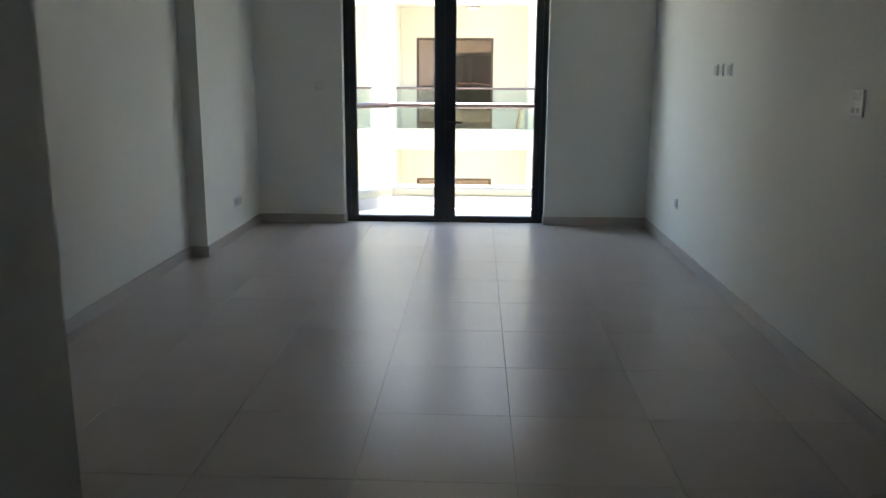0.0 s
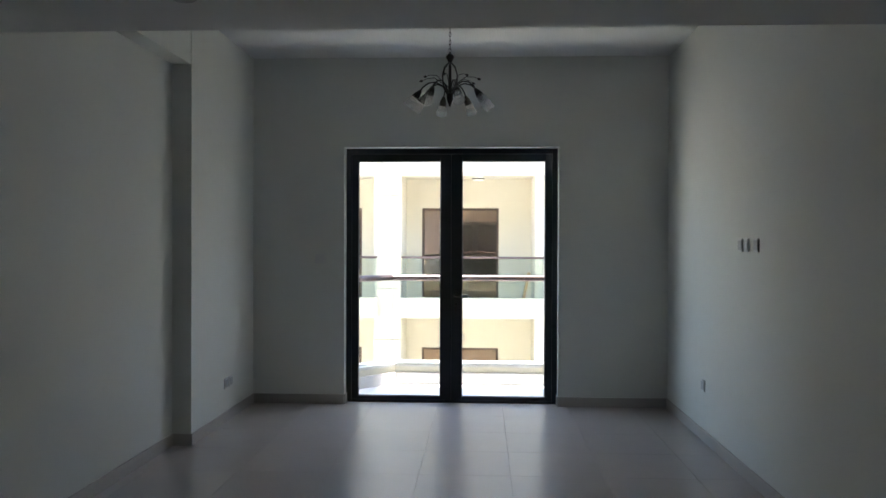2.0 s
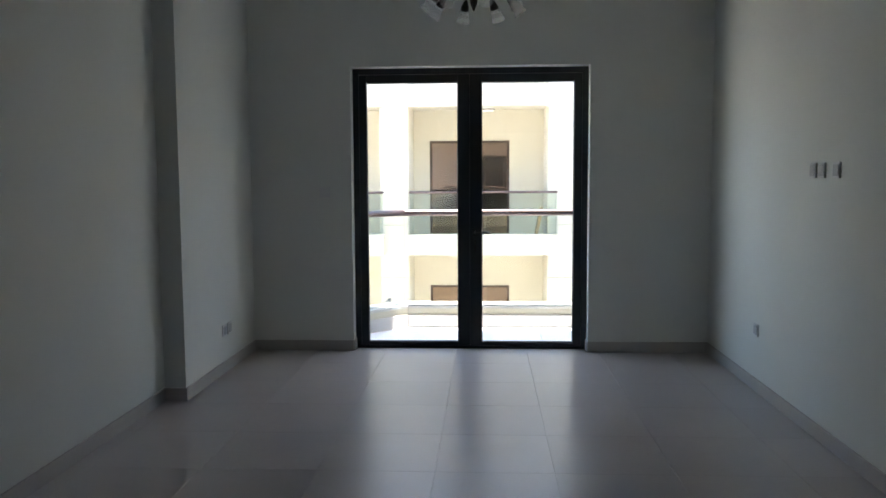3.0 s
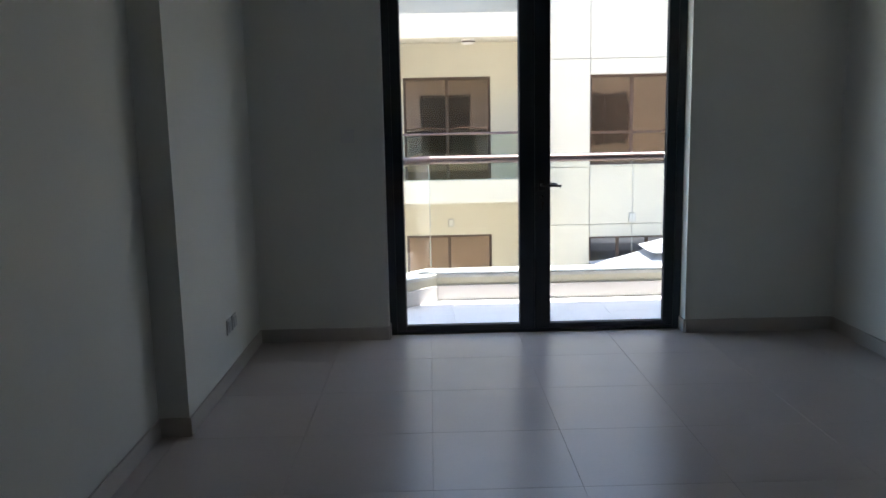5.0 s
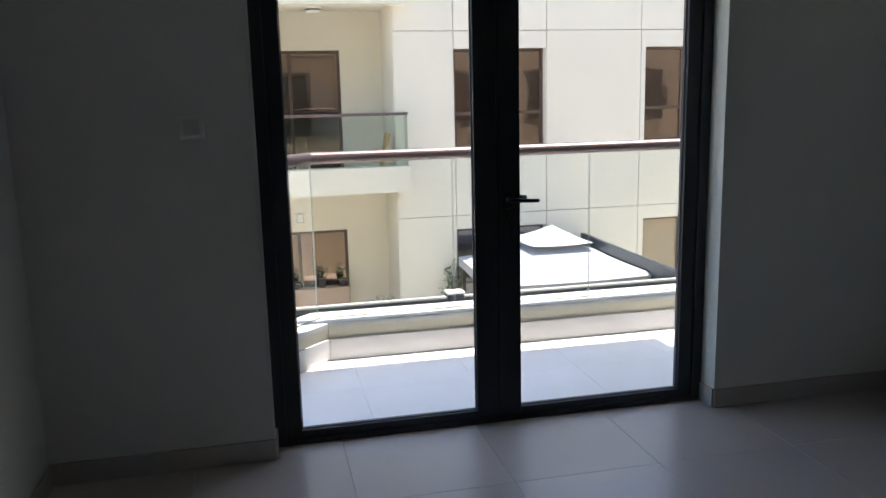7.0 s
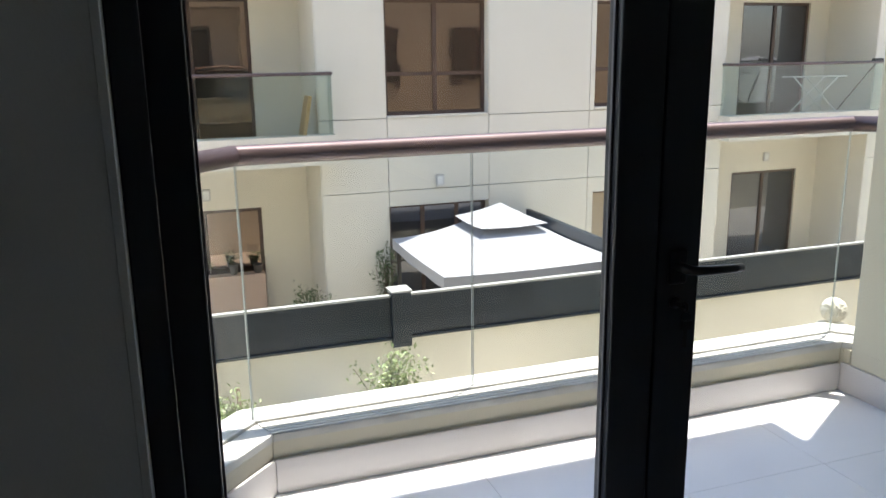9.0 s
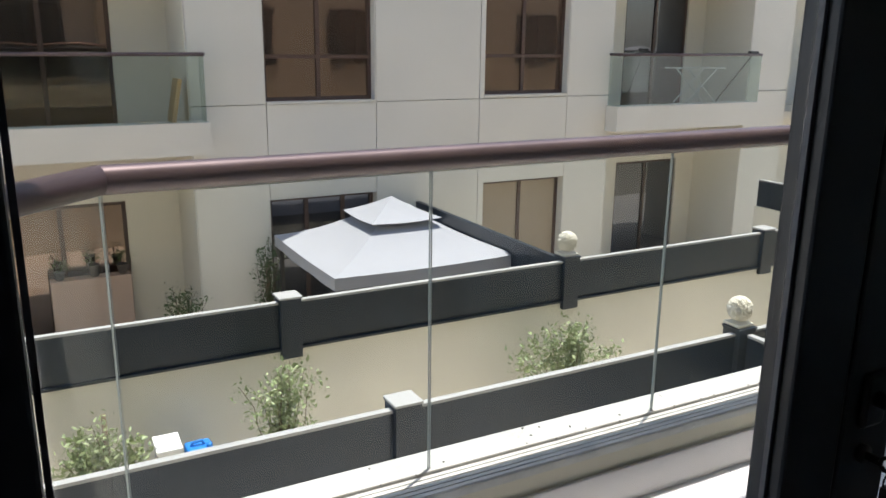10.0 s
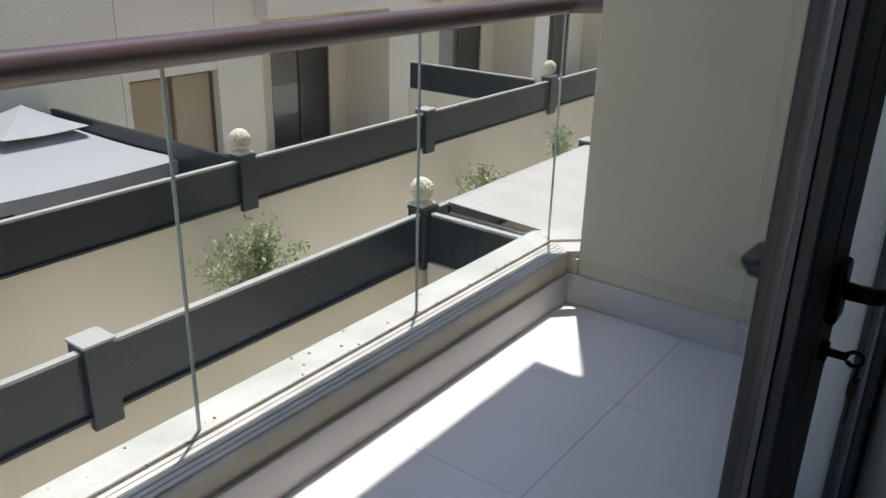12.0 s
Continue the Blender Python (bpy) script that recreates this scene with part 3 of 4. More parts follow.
bays = [(-5.2, -2.1), (-1.45, 1.80), (9.75, 13.5), (14.75, 19.9), (20.7, 25.5)]
fronts = [(-5.2, -2.0), (-1.42, 2.01), (9.66, 13.53), (14.98, 19.9), (20.95, 25.5)]
doors_x = [(-4.5, -2.6), (-1.035, 0.945), (11.17, 12.95), (17.16, 19.2), (22.6, 24.5)]
for i, ((x0, x1), (d0, d1)) in enumerate(zip(bays, doors_x)):
    bm = bx(bmesh.new(), x0 - 0.3, d0, FB, FB + 0.25, ZG, TOP)
    bx(bm, d1, x1 + 0.3, FB, FB + 0.25, ZG, TOP)
    bx(bm, d0, d1, FB, FB + 0.25, -1.195, -0.06)
    bx(bm, d0, d1, FB, FB + 0.25, 2.412, TOP)
    bx(bm, x0 - 0.3, x0, F + 0.401, FB, ZG, TOP)
    bx(bm, x1, x1 + 0.3, F + 0.401, FB, ZG, TOP)
    bx(bm, x0 + 0.001, x0 + 0.016, F + 0.002, FB - 0.001, ZG, TOP)
    bx(bm, x1 - 0.016, x1 - 0.001, F + 0.002, FB - 0.001, ZG, TOP)
    part("recess_wall", bm, RECESS, opp, "cream rendered recess")
    # panes past the second bay are darkened to carry the recess's shade
    window(d0, d1, -0.06, 2.412, FB + 0.05, [0.5], [], SHADEDGL if i > 1 else None)
    window(d0, d1, ZG, -1.195, FB + 0.05, [0.5], [], SHADEDGL if i > 1 else None)
    # floor and ceiling of the loggia, one storey each
    for zz in (-0.1, 3.3):
        part("balcony_slab", box(x0, x1, F, FB, zz - 0.14, zz + 0.02), WHITER, opp)
    fx0, fx1 = fronts[i]
    for zz in (0.0, 3.4):
        part("balcony_front", box(fx0, fx1, FN, F - 0.002, zz - 0.28, zz + 0.197), WHITER, opp)
        if zz == 0.0:
            part("balcony_rail", tube(bmesh.new(), [(fx0 + 0.04, FN + 0.04, 1.165), (fx1 - 0.04, FN + 0.04, 1.165)], 0.028, 10), RAILM, opp)
            part("balcony_rail", tube(bmesh.new(), [(fx1 - 0.04, FN + 0.04, 1.165), (fx1 - 0.04, F - 0.002, 1.165)], 0.028, 10), RAILM, opp)
            part("balcony_rail", tube(bmesh.new(), [(fx0 + 0.04, FN + 0.04, 1.165), (fx0 + 0.04, F - 0.002, 1.165)], 0.028, 10), RAILM, opp)
            n = 2
            w_ = (fx1 - fx0 - 0.08) / n
            for k in range(n):
                pn = part("glass_panel", box(fx0 + 0.045 + k * w_, fx0 + 0.035 + (k + 1) * w_, FN + 0.034, FN + 0.046, 0.198, 1.145), FARGL, opp, "greenish glass balcony panel")
                pn.visible_shadow = False
            for xx in (fx0 + 0.034, fx1 - 0.046):
                pn = part("glass_panel", box(xx, xx + 0.012, FN + 0.05, F - 0.002, 0.198, 1.145), FARGL, opp)
                pn.visible_shadow = False
part("roof", box(-10.6, 28, F, FB + 3, TOP + 0.002, TOP + 0.4), WHITER, opp)
part("rear_wall", box(-10.6, 28, FB + 2.5, FB + 2.7, ZG, TOP), WHITER, opp)


def wall_lamp(x, y, z):
    lm = part("wall_lamp", box(x - 0.075, x + 0.075, y - 0.05, y - 0.0005, z - 0.10, z + 0.10, 0.012), GREYP, opp, "square outdoor wall lamp")
    part("diffuser", box(x - 0.05, x + 0.05, y - 0.056, y - 0.0505, z - 0.072, z + 0.072, 0.002), PLASTIC, lm)


for x, y, z in ((3.877, F, -0.70), (7.833, F, -0.675), (0.0, FB, -0.91), (12.05, FB, -0.88), (18.3, FB, -0.86)):
    wall_lamp(x, y, z)
for xx in (0.42, 11.6, 17.4):
    lm = part("ceiling_lamp", lathe(bmesh.new(), [(0.0, -0.11), (0.13, -0.10), (0.15, -0.06), (0.15, 0.0)], (xx, 20.7, 3.16), 18), PLASTIC, opp, "round balcony ceiling lamp")
    part("band", lathe(bmesh.new(), [(0.153, -0.065), (0.156, -0.06), (0.156, -0.045), (0.153, -0.04)], (xx, 20.7, 3.16), 18), BRONZE, lm)


# ---- walls and fences of the gardens ----
def garden_wall(name, x0, x1, y, posts, ztop, zband, balls):
    """A beige wall with a band of grey boards between posts, along x."""
    gw = thing(name, ((x0 + x1) / 2, y, ZG), "beige garden wall topped with dark grey boards and white capping", "garden wall")
    part("wall", box(x0, x1, y + 0.02, y + 0.2, ZG, zband - 0.001), GARDEN, gw)
    part("back_board", box(x0, x1, y + 0.05, y + 0.065, zband, ztop - 0.031), FENCE, gw)
    part("ledge", box(x0, x1, y - 0.025, y + 0.049, zband, zband + 0.03, 0.004), FENCE, gw)
    ends = [x0] + [p for q in posts for p in (q - 0.119, q + 0.119)] + [x1]
    for a, b in zip(ends[::2], ends[1::2]):
        if b - a < 0.05:
            continue
        n = max(1, round((b - a) / 0.31))
        w = (b - a) / n
        for k in range(n):
            part("board", box(a + k * w + 0.0005, a + (k + 1) * w - 0.0005, y + 0.012, y + 0.049, zband + 0.031, ztop - 0.031), FENCE, gw)
        part("capping", box(a, b, y + 0.004, y + 0.072, ztop - 0.03, ztop, 0.004), CAPM, gw, "white capping strip")
    for q in posts:
        ps = part("post", box(q - 0.118, q + 0.118, y - 0.045, y + 0.18, zband - 0.09, ztop + 0.03, 0.006), FENCE, gw)
        part("post_cap", box(q - 0.130, q + 0.130, y - 0.056, y + 0.192, ztop + 0.031, ztop + 0.058, 0.008), CAPM if q not in balls else FENCE, ps)
    return gw


def garden_divider(x, y0, y1, ztop, zband, cap):
    gw = thing("garden_divider", (x, (y0 + y1) / 2, ZG), "beige dividing wall between gardens with dark grey boards", "garden wall", "garden dividers")
    part("wall", box(x - 0.08, x + 0.08, y0, y1, ZG, zband - 0.001), GARDEN, gw)
    n = max(1, round((y1 - y0) / 0.31))
    w = (y1 - y0) / n
    for k in range(n):
        part("board", box(x - 0.03, x + 0.03, y0 + k * w + 0.002, y0 + (k + 1) * w - 0.002, zband, ztop - 0.031), FENCE, gw)
    part("capping", box(x - 0.038, x + 0.038, y0, y1, ztop - 0.03, ztop, 0.004), cap, gw)


garden_wall("garden_wall", -9.0, 24.0, 15.66, [-5.6, -1.9, 1.83, 5.56, 9.2, 13.08, 16.9], -1.31, -1.86, (5.56, 13.08))
garden_wall("garden_wall", -9.0, 24.0, 13.09, [-5.8, -1.9, 1.98, 5.86, 9.76, 13.6], -1.475, -2.03, (5.86,))
garden_divider(5.56, 15.92, F - 0.04, -1.33, -1.86, FENCE)
garden_divider(12.85, 15.92, 18.95, -1.29, -1.84, CAPM)
garden_divider(-1.9, 15.92, F - 0.04, -1.33, -1.86, FENCE)
garden_divider(5.86, 10.0, 13.02, -1.475, -2.03, CAPM)


def carved_ball(x, y, z0, r=0.133):
    """A pierced-looking carved ball on a square foot."""
    th = thing("ornamental_ball", (x, y, z0), "carved cream stone ball ornament on a garden post", "ornament", "garden balls")
    bm = box(x - 0.11, x + 0.11, y - 0.11, y + 0.11, z0, z0 + 0.03, 0.006)
    lathe(bm, [(0.105, 0.03), (0.085, 0.036), (0.06, 0.045), (0.05, 0.06)], (x, y, z0), 20)
    part("foot", bm, PLASTER, th)
    bm = bmesh.new()
    bmesh.ops.create_icosphere(bm, subdivisions=5, radius=r)
    for v in bm.verts:
        n = v.co.normalized()
        p = n * 3.1 + Vector((x, y, 0))
        w = noise.noise(p) * 2.2 + 0.6 * noise.noise(p * 2.1)
        g = abs((w * 2.6) % 1.0 - 0.5) * 2
        v.co = n * (r - 0.038 * max(0.0, min(1.0, (0.42 - g) * 6)))
        v.co += Vector((x, y, z0 + 0.042 + r))
    for f in bm.faces:
        f.smooth = True
    part("ball", bm, PLASTER, th)


carved_ball(5.56, 15.75, -1.251)
carved_ball(13.08, 15.75, -1.251)
carved_ball(5.86, 13.18, -1.416)

# ---- gazebo ----
GX, GY, ZE = 4.25, 18.3, -1.56
gz = thing("gazebo", (GX, GY, ZG), "grey canvas garden gazebo with a two-tier roof on metal legs", "gazebo")


def hip(cx, cy, hx, hy, z0, tx, ty, z1, sag=0.05, n=8):
    """A four-sided tent roof from the eaves up to a smaller square, slightly sagging."""
    bm = bmesh.new()
    rings = []
    for i in range(n + 1):
        u = i / n
        a, b = hx + (tx - hx) * u, hy + (ty - hy) * u
        z = z0 + (z1 - z0) * u - sag * math.sin(math.pi * u)
        ring_ = []
        for sx, sy, ex, ey in ((-1, -1, 1, -1), (1, -1, 1, 1), (1, 1, -1, 1), (-1, 1, -1, -1)):
            for k in range(6):
                w = k / 6
                x, y = sx + (ex - sx) * w, sy + (ey - sy) * w
                dip = 0.025 * math.sin(math.pi * w) * (1 - u)
                ring_.append(bm.verts.new((cx + a * x, cy + b * y, z - dip)))
        rings.append(ring_)
    m = len(rings[0])
    for p, q in zip(rings, rings[1:]):
        for k in range(m):
            bm.faces.new((p[k], p[(k + 1) % m], q[(k + 1) % m], q[k]))
    return bm, rings


bm, rings = hip(GX, GY, 1.40, 1.30, ZE, 0.39, 0.39, -1.14)
low = [bm.verts.new((v.co.x, v.co.y, v.co.z - 0.17 + 0.012 * math.sin(i * 2.1))) for i, v in enumerate(rings[0])]
for k in range(len(low)):
    bm.faces.new((low[k], low[(k + 1) % len(low)], rings[0][(k + 1) % len(low)], rings[0][k]))
cn = part("canopy", bm, CANVAS, gz, "grey canvas roof with a hanging valance")
so = cn.modifiers.new("thickness", "SOLIDIFY")
so.thickness = 0.008
bm, rings = hip(GX, GY, 0.55, 0.55, -1.09, 0.01, 0.01, -0.83, 0.02, 6)
bm.faces.new(rings[-1])
vc = part("vent_cap", bm, CANVAS, gz, "small upper canvas cap")
so = vc.modifiers.new("thickness", "SOLIDIFY")
so.thickness = 0.008
for sx in (-1, 1):
    for sy in (-1, 1):
        px, py = GX + sx * 1.32, GY + sy * 1.22
        part("leg", box(px - 0.03, px + 0.03, py - 0.03, py + 0.03, ZG, ZE - 0.03, 0.004), BLACK, gz)
        bm = bmesh.new()
        for k in range(5):
            bx(bm, px - sx * (0.08 + k * 0.09) - 0.008, px - sx * (0.08 + k * 0.09) + 0.008, py - 0.008, py + 0.008, ZE - 0.36, ZE - 0.17)
        bx(bm, min(px, px - sx * 0.48), max(px, px - sx * 0.48), py - 0.01, py + 0.01, ZE - 0.38, ZE - 0.36)
        part("bracket", bm, BLACK, gz, "small black metal lattice bracket")

# ---- awning over the next garden ----
aw = thing("awning", (8.5, 11.8, ZG), "pale flat fabric awning on dark posts over a garden", "awning")
bm = bmesh.new()
g = [[bm.verts.new((6.10 + i * 0.36, 10.46 + j * 0.317, -1.50 + 0.012 * j - 0.02 * math.sin(i * math.pi / 2) ** 2)) for j in range(9)] for i in range(16)]
for i in range(15):
    for j in range(8):
        bm.faces.new((g[i][j], g[i + 1][j], g[i + 1][j + 1], g[i][j + 1]))
ac = part("fabric", bm, AWNING, aw)
so = ac.modifiers.new("thickness", "SOLIDIFY")
so.thickness = 0.01
part("edge_beam", box(6.08, 6.14, 10.44, 12.98, -1.60, -1.525, 0.004), AWNING, aw)
part("edge_beam", box(6.14, 11.48, 12.98, 13.035, -1.55, -1.46, 0.004), FENCE, aw)
for px, py in ((6.2, 10.5), (6.2, 12.85), (11.4, 10.5), (11.4, 12.85)):
    part("post", box(px - 0.035, px + 0.035, py - 0.035, py + 0.035, ZG, -1.605, 0.004), BLACK, aw)


# ---- plants ----
def shrub(x, y, height, spread, seed, leaf_mat, count, label="leafy green shrub growing in front of the garden wall", bare=0.35, size=0.066):
    """Stems fanning out of the ground, with single leaves along the upper part of each."""
    rnd = random.Random(seed)
    th = thing("shrub", (x, y, ZG), label, "shrub", "courtyard shrubs")
    stems, leaves = bmesh.new(), bmesh.new()
    n = 16
    for s in range(n):
        a, lean = rnd.uniform(0, 2 * math.pi), rnd.uniform(0.1, 1.0) * spread
        h = height * rnd.uniform(0.78, 1.0) * (1 - 0.15 * lean / spread)
        pts = []
        for k in range(7):
            u = k / 6
            pts.append(Vector((x + math.cos(a) * lean * u ** 1.3 + rnd.uniform(-0.03, 0.03), y + 0.45 * math.sin(a) * lean * u ** 1.3 + rnd.uniform(-0.03, 0.03), ZG + h * u)))
        tube(stems, pts, 0.010, 5, 0.003)
        for _ in range(count // n):
            u = rnd.uniform(bare, 1.0) ** 0.8
            f = u * 6
            k = min(5, int(f))
            p = pts[k].lerp(pts[k + 1], f - k)
            p = p + Vector((rnd.gauss(0, 0.075), rnd.gauss(0, 0.06), rnd.gauss(0, 0.06)))
            d = Vector((rnd.gauss(0, 1), rnd.gauss(0, 1), rnd.gauss(0.5, 0.6))).normalized()
            w = d.cross(Vector((rnd.gauss(0, 1), rnd.gauss(0, 1), rnd.gauss(0, 1)))).normalized()
            nn = d.cross(w)
            L = size * rnd.uniform(0.7, 1.35)
            W = L * 0.23
            q = [leaves.verts.new(c) for c in (p, p + d * L * 0.45 + w * W + nn * W * 0.3, p + d * L, p + d * L * 0.45 - w * W + nn * W * 0.3, p + d * L * 0.5)]
            leaves.faces.new((q[0], q[1], q[4]))
            leaves.faces.new((q[1], q[2], q[4]))
            leaves.faces.new((q[2], q[3], q[4]))
            leaves.faces.new((q[3], q[0], q[4]))
    part("stems", stems, BARK, th)
    tagged(part("leaves", leaves, leaf_mat, th), kind="stuff")


shrub(1.55, 15.1, 1.66, 0.42, 1, LEAFP, 1250)
shrub(5.12, 15.1, 1.5, 0.82, 2, LEAFP, 2300)
shrub(-0.2, 15.05, 1.42, 0.48, 3, LEAFP, 1800)
shrub(10.0, 15.2, 1.16, 0.7, 4, LEAFP, 900)
shrub(12.65, 15.2, 1.52, 0.4, 5, LEAFP, 650)
shrub(15.0, 15.2, 1.5, 0.5, 6, LEAFP, 450)
shrub(1.40, 19.7, 1.15, 0.42, 7, LEAF, 420, "thin dark green shrub beside the cream wall", 0.5)
shrub(2.80, 19.85, 1.8, 0.2, 8, LEAF, 600, "dark climbing plant beside the gazebo", 0.2)

# ---- small things in the lane ----
wb = thing("utility_cabinet", (0.50, 15.22, ZG), "small white metal utility cabinet with a sloping lid", "cabinet")
part("body", box(0.30, 0.52, 15.1, 15.32, ZG, -2.4800, 0.006), PLASTIC, wb)
bm = box(0.285, 0.535, 15.08, 15.34, -2.4790, -2.4400, 0.006)
for v in bm.verts:
    v.co.z += (v.co.y - 15.08) * 0.2 if v.co.z > -2.4600 else 0
part("lid", bm, PLASTIC, wb)
part("mark", box(0.36, 0.46, 15.0980, 15.0995, -2.6200, -2.6000), RED, wb, "red printed mark")
bc = thing("water_drum", (0.81, 15.22, ZG), "bright blue plastic drum with a moulded handle", "drum")
part("body", box(0.58, 0.84, 15.1, 15.35, ZG, -2.5200, 0.03), BLUE, bc)
bm = bmesh.new()
tube(bm, [(0.63, 15.22, -2.5300), (0.65, 15.22, -2.4850), (0.74, 15.22, -2.4750), (0.76, 15.22, -2.5300)], 0.016, 8)
part("handle", bm, BLUE, bc)
part("cap", lathe(bmesh.new(), [(0.03, 0.0), (0.03, 0.035), (0.0, 0.035)], (0.80, 15.16, -2.5250), 14), BLUE, bc)
rp = thing("standpipe", (-0.12, 15.45, ZG), "rusty brown garden standpipe with a red tap", "pipe")
part("pipe", tube(bmesh.new(), [(-0.12, 15.45, ZG), (-0.12, 15.45, -2.110)], 0.025, 10), BARK, rp)
part("tap", tube(bmesh.new(), [(-0.12, 15.46, -2.740), (-0.04, 15.4, -2.760), (0.0, 15.38, -2.830)], 0.018, 8), RED, rp)

# ---- things on the balconies opposite ----
bd = thing("wooden_board", (1.62, 20.150, 0.198), "pale wooden board leaning in the balcony corner", "board")
bm = box(1.50, 1.56, 19.900, 20.300, 0.200, 0.910, 0.004)
bmesh.ops.transform(bm, matrix=Matrix.Translation((1.53, 0, 0.208)) @ Matrix.Rotation(radians(11), 4, "Y") @ Matrix.Translation((-1.53, 0, -0.292)), verts=bm.verts)
part("board", bm, WOOD, bd)
dr = thing("drying_rack", (12.00, 20.150, 0.198), "folding white clothes drying rack on a balcony", "drying rack")
for yy in (19.950, 20.300):
    part("leg", tube(bmesh.new(), [(11.60, yy, 0.208), (12.40, yy, 0.890)], 0.012, 6), PLASTIC, dr)
    part("leg", tube(bmesh.new(), [(12.40, yy, 0.208), (11.60, yy, 0.890)], 0.012, 6), PLASTIC, dr)
for k in range(6):
    part("bar", tube(bmesh.new(), [(11.35 + k * 0.25, 19.920, 0.900), (11.35 + k * 0.25, 20.330, 0.900)], 0.007, 6), PLASTIC, dr)
for yy in (19.950, 20.300):
    part("side_bar", tube(bmesh.new(), [(11.30, yy, 0.895), (12.65, yy, 0.895)], 0.009, 6), PLASTIC, dr)
br = thing("broom", (13.10, 20.100, 0.198), "dark broom leaning over the balcony rail", "broom")
part("stick", tube(bmesh.new(), [(12.65, 20.150, 0.208), (13.30, 19.860, 1.180)], 0.014, 7), BROWN, br)
part("head", box(13.18, 13.42, 19.820, 19.900, 1.170, 1.240, 0.01), BLACK, br)
tw = thing("towel", (16.56, 19.770, 1.195), "white towel hung over a balcony rail", "towel")
bm = bmesh.new()
gr = [[bm.verts.new((16.21 + i * 0.06, 19.745 + 0.006 * math.sin(i * 1.7) - (0.0 if j else -0.02), 1.210 - j * 0.075)) for j in range(9)] for i in range(9)]
for i in range(8):
    for j in range(8):
        bm.faces.new((gr[i][j], gr[i][j + 1], gr[i + 1][j + 1], gr[i + 1][j]))
tob = part("cloth", bm, CLOTH, tw)
so = tob.modifiers.new("thickness", "SOLIDIFY")
so.thickness = 0.008
ct = thing("balcony_table", (17.76, 20.150, 0.198), "dark balcony table with a cloth bundle on it", "table")
part("top", box(17.26, 18.36, 19.900, 20.400, 0.770, 0.810, 0.01), BROWN, ct)
for px in (17.32, 18.30):
    for py in (19.950, 20.350):
        part("leg", box(px - 0.02, px + 0.02, py - 0.02, py + 0.02, 0.198, 0.769), BROWN, ct)
bm = bmesh.new()
bmesh.ops.create_icosphere(bm, subdivisions=3, radius=0.2)
for v in bm.verts:
    v.co = Vector((v.co.x * 1.4, v.co.y * 0.8, v.co.z * 0.5)) * (1 + 0.35 * noise.noise(v.co * 9)) + Vector((17.76, 20.150, 0.910))
cb = thing("cloth_bundle", (17.76, 20.150, 0.810), "crumpled white cloth bundle lying on the balcony table", "cloth")
part("cloth", bm, CLOTH, cb)


# ---- ledge and pots reflected in the recess's garden door, built solid before it ----
pl = thing("reflected_ledge", (0.3, 21.2, ZG), "solid pink ledge standing in for a reflection in the garden door", "ledge")
part("block", box(-0.3, 0.9, 21.1, 21.35, ZG, -2.33, 0.012), mat("reflected_pink", (0.52, 0.38, 0.30), 0.85, 0.08), pl)
for k, (px, h) in enumerate(((-0.15, 0.13), (0.36, 0.2), (0.78, 0.16))):
    pt = thing("reflected_pot", (px, 21.22, -2.33), "small dark pot and plant standing in for a reflection in the door", "plant pot", "potted plants")
    part("pot", lathe(bmesh.new(), [(0.0, 0.0), (0.06, 0.0), (0.085, h), (0.092, h), (0.092, h - 0.02), (0.078, h - 0.02), (0.0, h - 0.025)], (px, 21.22, -2.33), 14), TERRA, pt)
    bm = bmesh.new()
    rnd = random.Random(40 + k)
    for _ in range(70):
        p = Vector((px + rnd.gauss(0, 0.07), 21.22 + rnd.gauss(0, 0.05), -2.33 + h + rnd.uniform(0, 0.2)))
        d = Vector((rnd.gauss(0, 1), rnd.gauss(0, 1), rnd.gauss(0.4, 0.6))).normalized() * 0.05
        w = d.orthogonal().normalized() * 0.012
        bm.faces.new([bm.verts.new(c) for c in (p, p + d * 0.5 + w, p + d, p + d * 0.5 - w)])
    tagged(part("leaves", bm, LEAF, pt), kind="stuff")

# ---- grit on the coping ----
bm = bmesh.new()
rnd = random.Random(9)
for _ in range(60):
    gx, gy, r = rnd.uniform(-0.4, 2.0), YE + rnd.choice((rnd.uniform(0.125, 0.205), rnd.gauss(0.100, 0.006))), rnd.uniform(0.0015, 0.005)
    lathe(bm, [(0.0, 0.0), (r, 0.0), (r * 0.7, r * 0.6), (0.0, r * 0.7)], (gx, gy, 0.1902), 6)
tagged(part("grit", bm, mat("dark_grit", (0.10, 0.09, 0.08), 0.9, 0.2)), "scattered dark grit and chips lying on the coping", "grit", kind="stuff")


# ---- floor tiles, last ----
def tile_mesh(name, pts, z0, z1, material, c=0.001):
    """A tile with softened upper edges, round its own centre."""
    cx, cy = sum(p[0] for p in pts) / len(pts), sum(p[1] for p in pts) / len(pts)
    bm = bmesh.new()
    rings = []
    for z, k in ((z0, 0.0), (z1 - c, 0.0), (z1, c)):
        ring_ = []
        for x, y in pts:
            d = Vector((x - cx, y - cy))
            d = d * (1 - k / d.length)
            ring_.append(bm.verts.new((d.x, d.y, z)))
        rings.append(ring_)
    n = len(pts)
    for a, b in zip(rings, rings[1:]):
        for i in range(n):
            bm.faces.new((a[i], a[(i + 1) % n], b[(i + 1) % n], b[i]))
    bm.faces.new(rings[-1])
    me = bpy.data.meshes.new(name)
    bm.normal_update()
    bm.to_mesh(me)
    bm.free()
    me.materials.append(material)
    return me, cx, cy


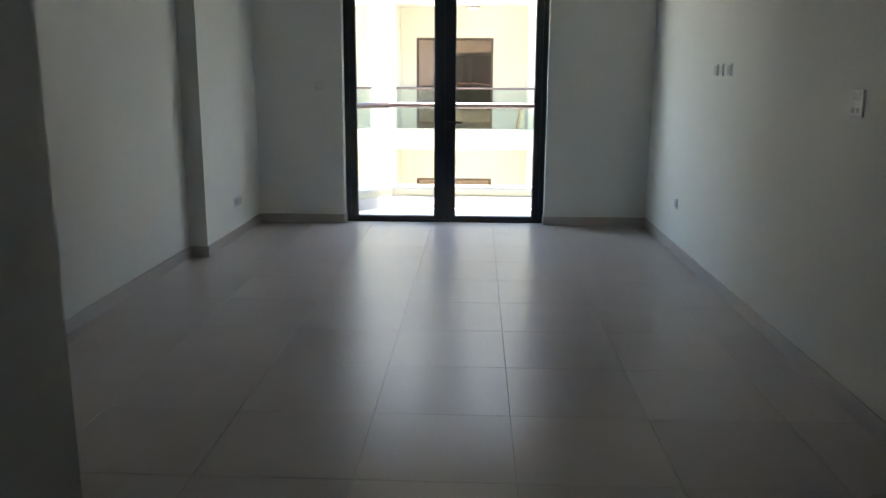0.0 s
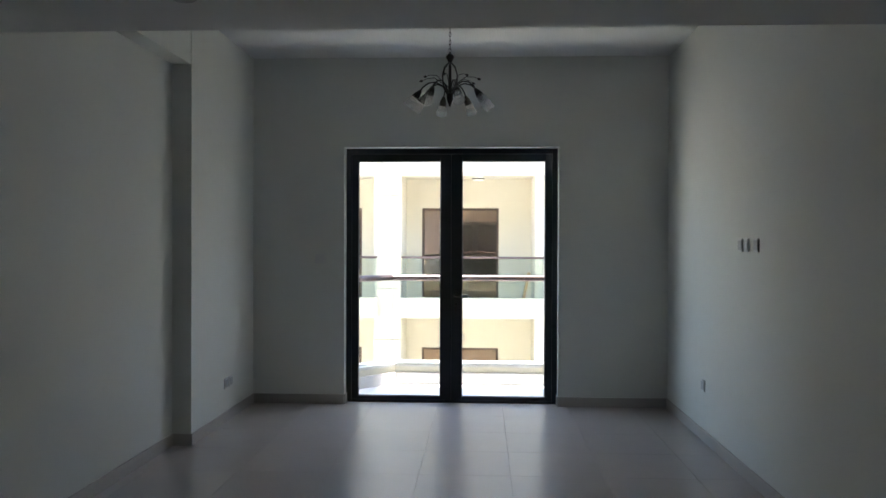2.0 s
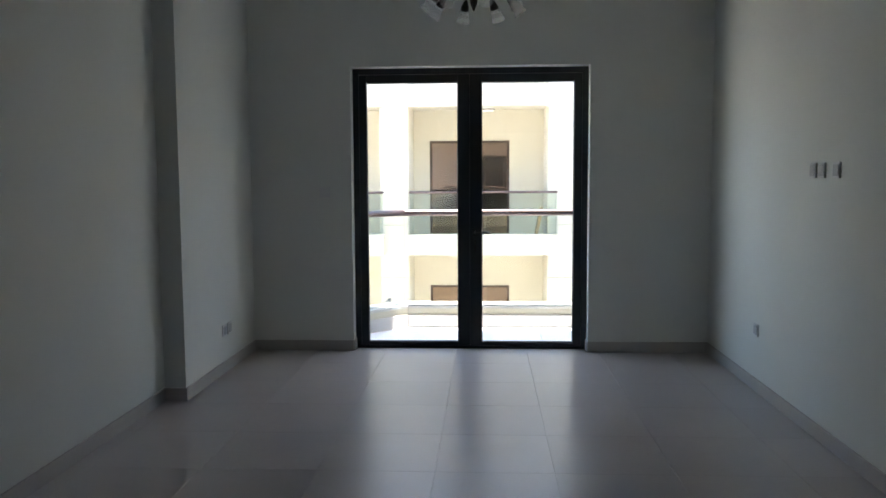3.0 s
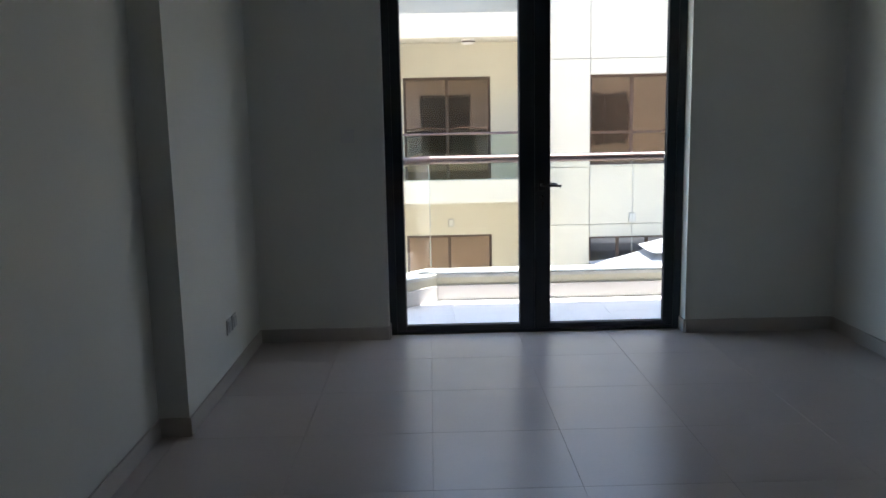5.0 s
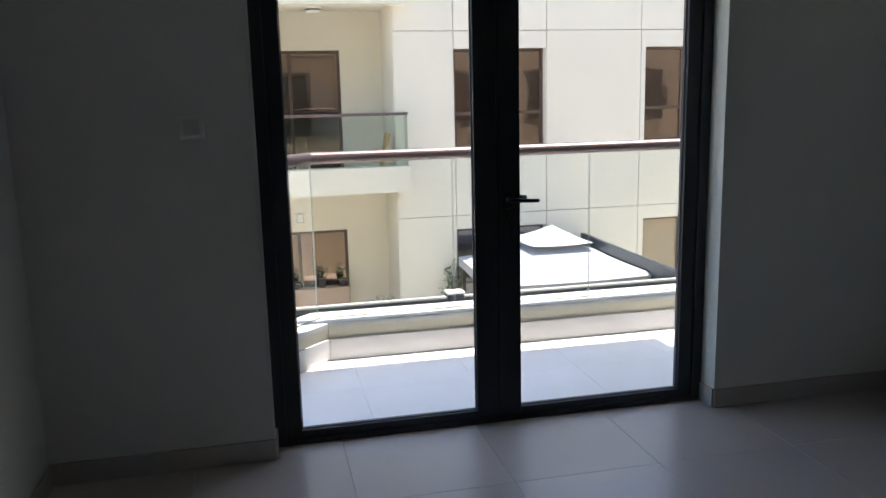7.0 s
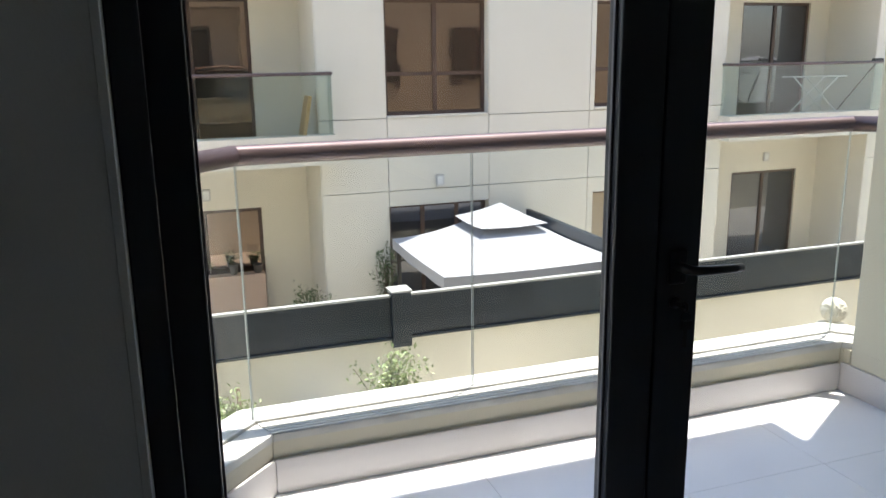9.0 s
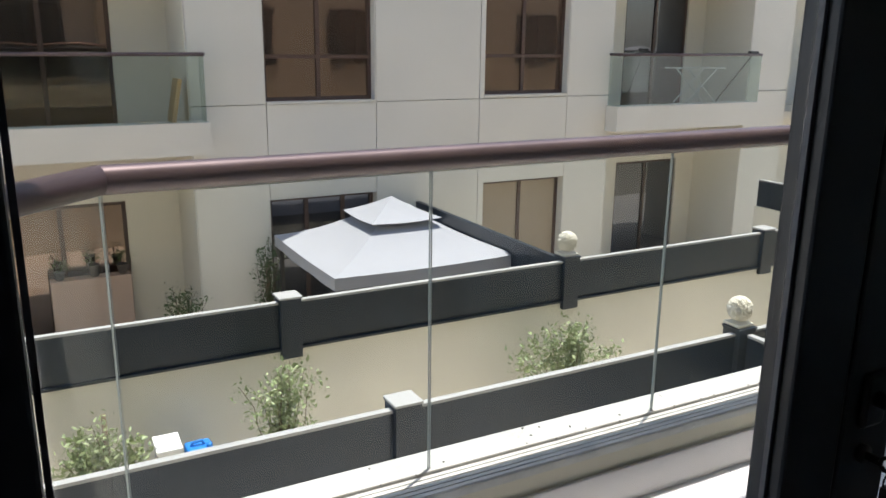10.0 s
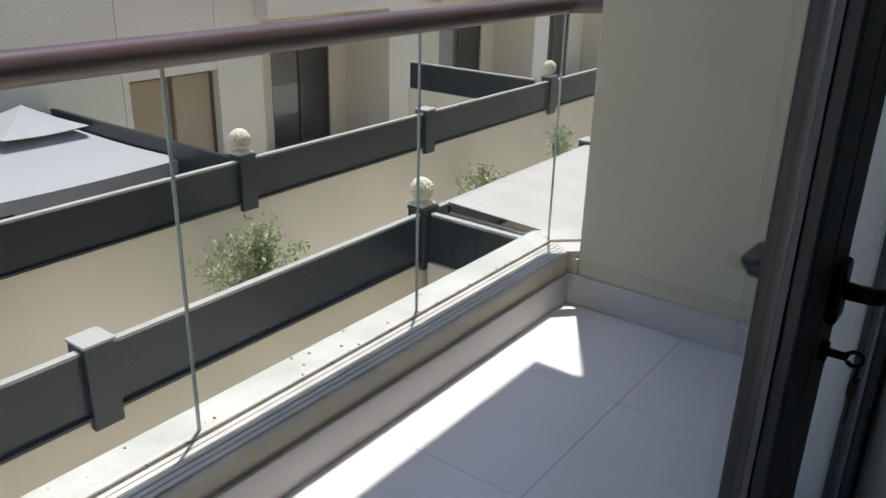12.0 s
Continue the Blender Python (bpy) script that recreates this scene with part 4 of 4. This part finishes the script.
def clip(pts, inside, cross):
    out = []
    for i, p in enumerate(pts):
        q = pts[(i + 1) % len(pts)]
        if inside(p):
            out.append(p)
        if inside(p) != inside(q):
            out.append(cross(p, q))
    return out


def lay_tiles(parent, x_seam, y_seam, size, x0, x1, y0, y1, z0, z1, material, gap, corner=None):
    share = {}
    i0, i1 = math.floor((x0 - x_seam) / size), math.ceil((x1 - x_seam) / size)
    j0, j1 = math.floor((y0 - y_seam) / size), math.ceil((y1 - y_seam) / size)
    for i in range(i0, i1):
        for j in range(j0, j1):
            a, b = max(x0, x_seam + i * size + gap / 2), min(x1, x_seam + (i + 1) * size - gap / 2)
            c, d = max(y0, y_seam + j * size + gap / 2), min(y1, y_seam + (j + 1) * size - gap / 2)
            if b - a < 0.01 or d - c < 0.01:
                continue
            pts = [(a, c), (b, c), (b, d), (a, d)]
            if corner is not None:
                f = lambda p: p[1] - p[0] - corner
                pts = clip(pts, lambda p: f(p) <= 0, lambda p, q: tuple(p[k] + (q[k] - p[k]) * f(p) / (f(p) - f(q)) for k in (0, 1)))
                if len(pts) < 3:
                    continue
            key = (round(b - a, 4), round(d - c, 4)) if pts == [(a, c), (b, c), (b, d), (a, d)] else (i, j)
            if key not in share:
                share[key] = tile_mesh("tile", pts, z0, z1, material)[0]
            cx, cy = sum(p[0] for p in pts) / len(pts), sum(p[1] for p in pts) / len(pts)
            ob = new("tile", share[key])
            ob.location = (cx, cy, 0.0)
            ob.parent = parent


lay_tiles(floor_ob, 0.12, 5.86, 0.6, XN, XR, CYE, YD - 0.001, -0.012, 0.0, TILE, 0.001)
lay_tiles(floor_ob, 0.12, 5.86, 0.6, CXE, XR, -2.5, CYE - 0.0015, -0.012, 0.0, TILE, 0.001)
bfloor = setting("balcony_floor", box(-0.3, 1.95, 8.39, YE - 0.04, ZB - 0.02, ZB - 0.0125), BGROUT, "pale grey balcony floor tiles with fine joints", "floor")
lay_tiles(bfloor, 0.90, 8.97, 0.6, -1.6, XP, 8.381, YE + 0.005, ZB - 0.0118, ZB, BTILE, 0.0014, YE + 0.43)
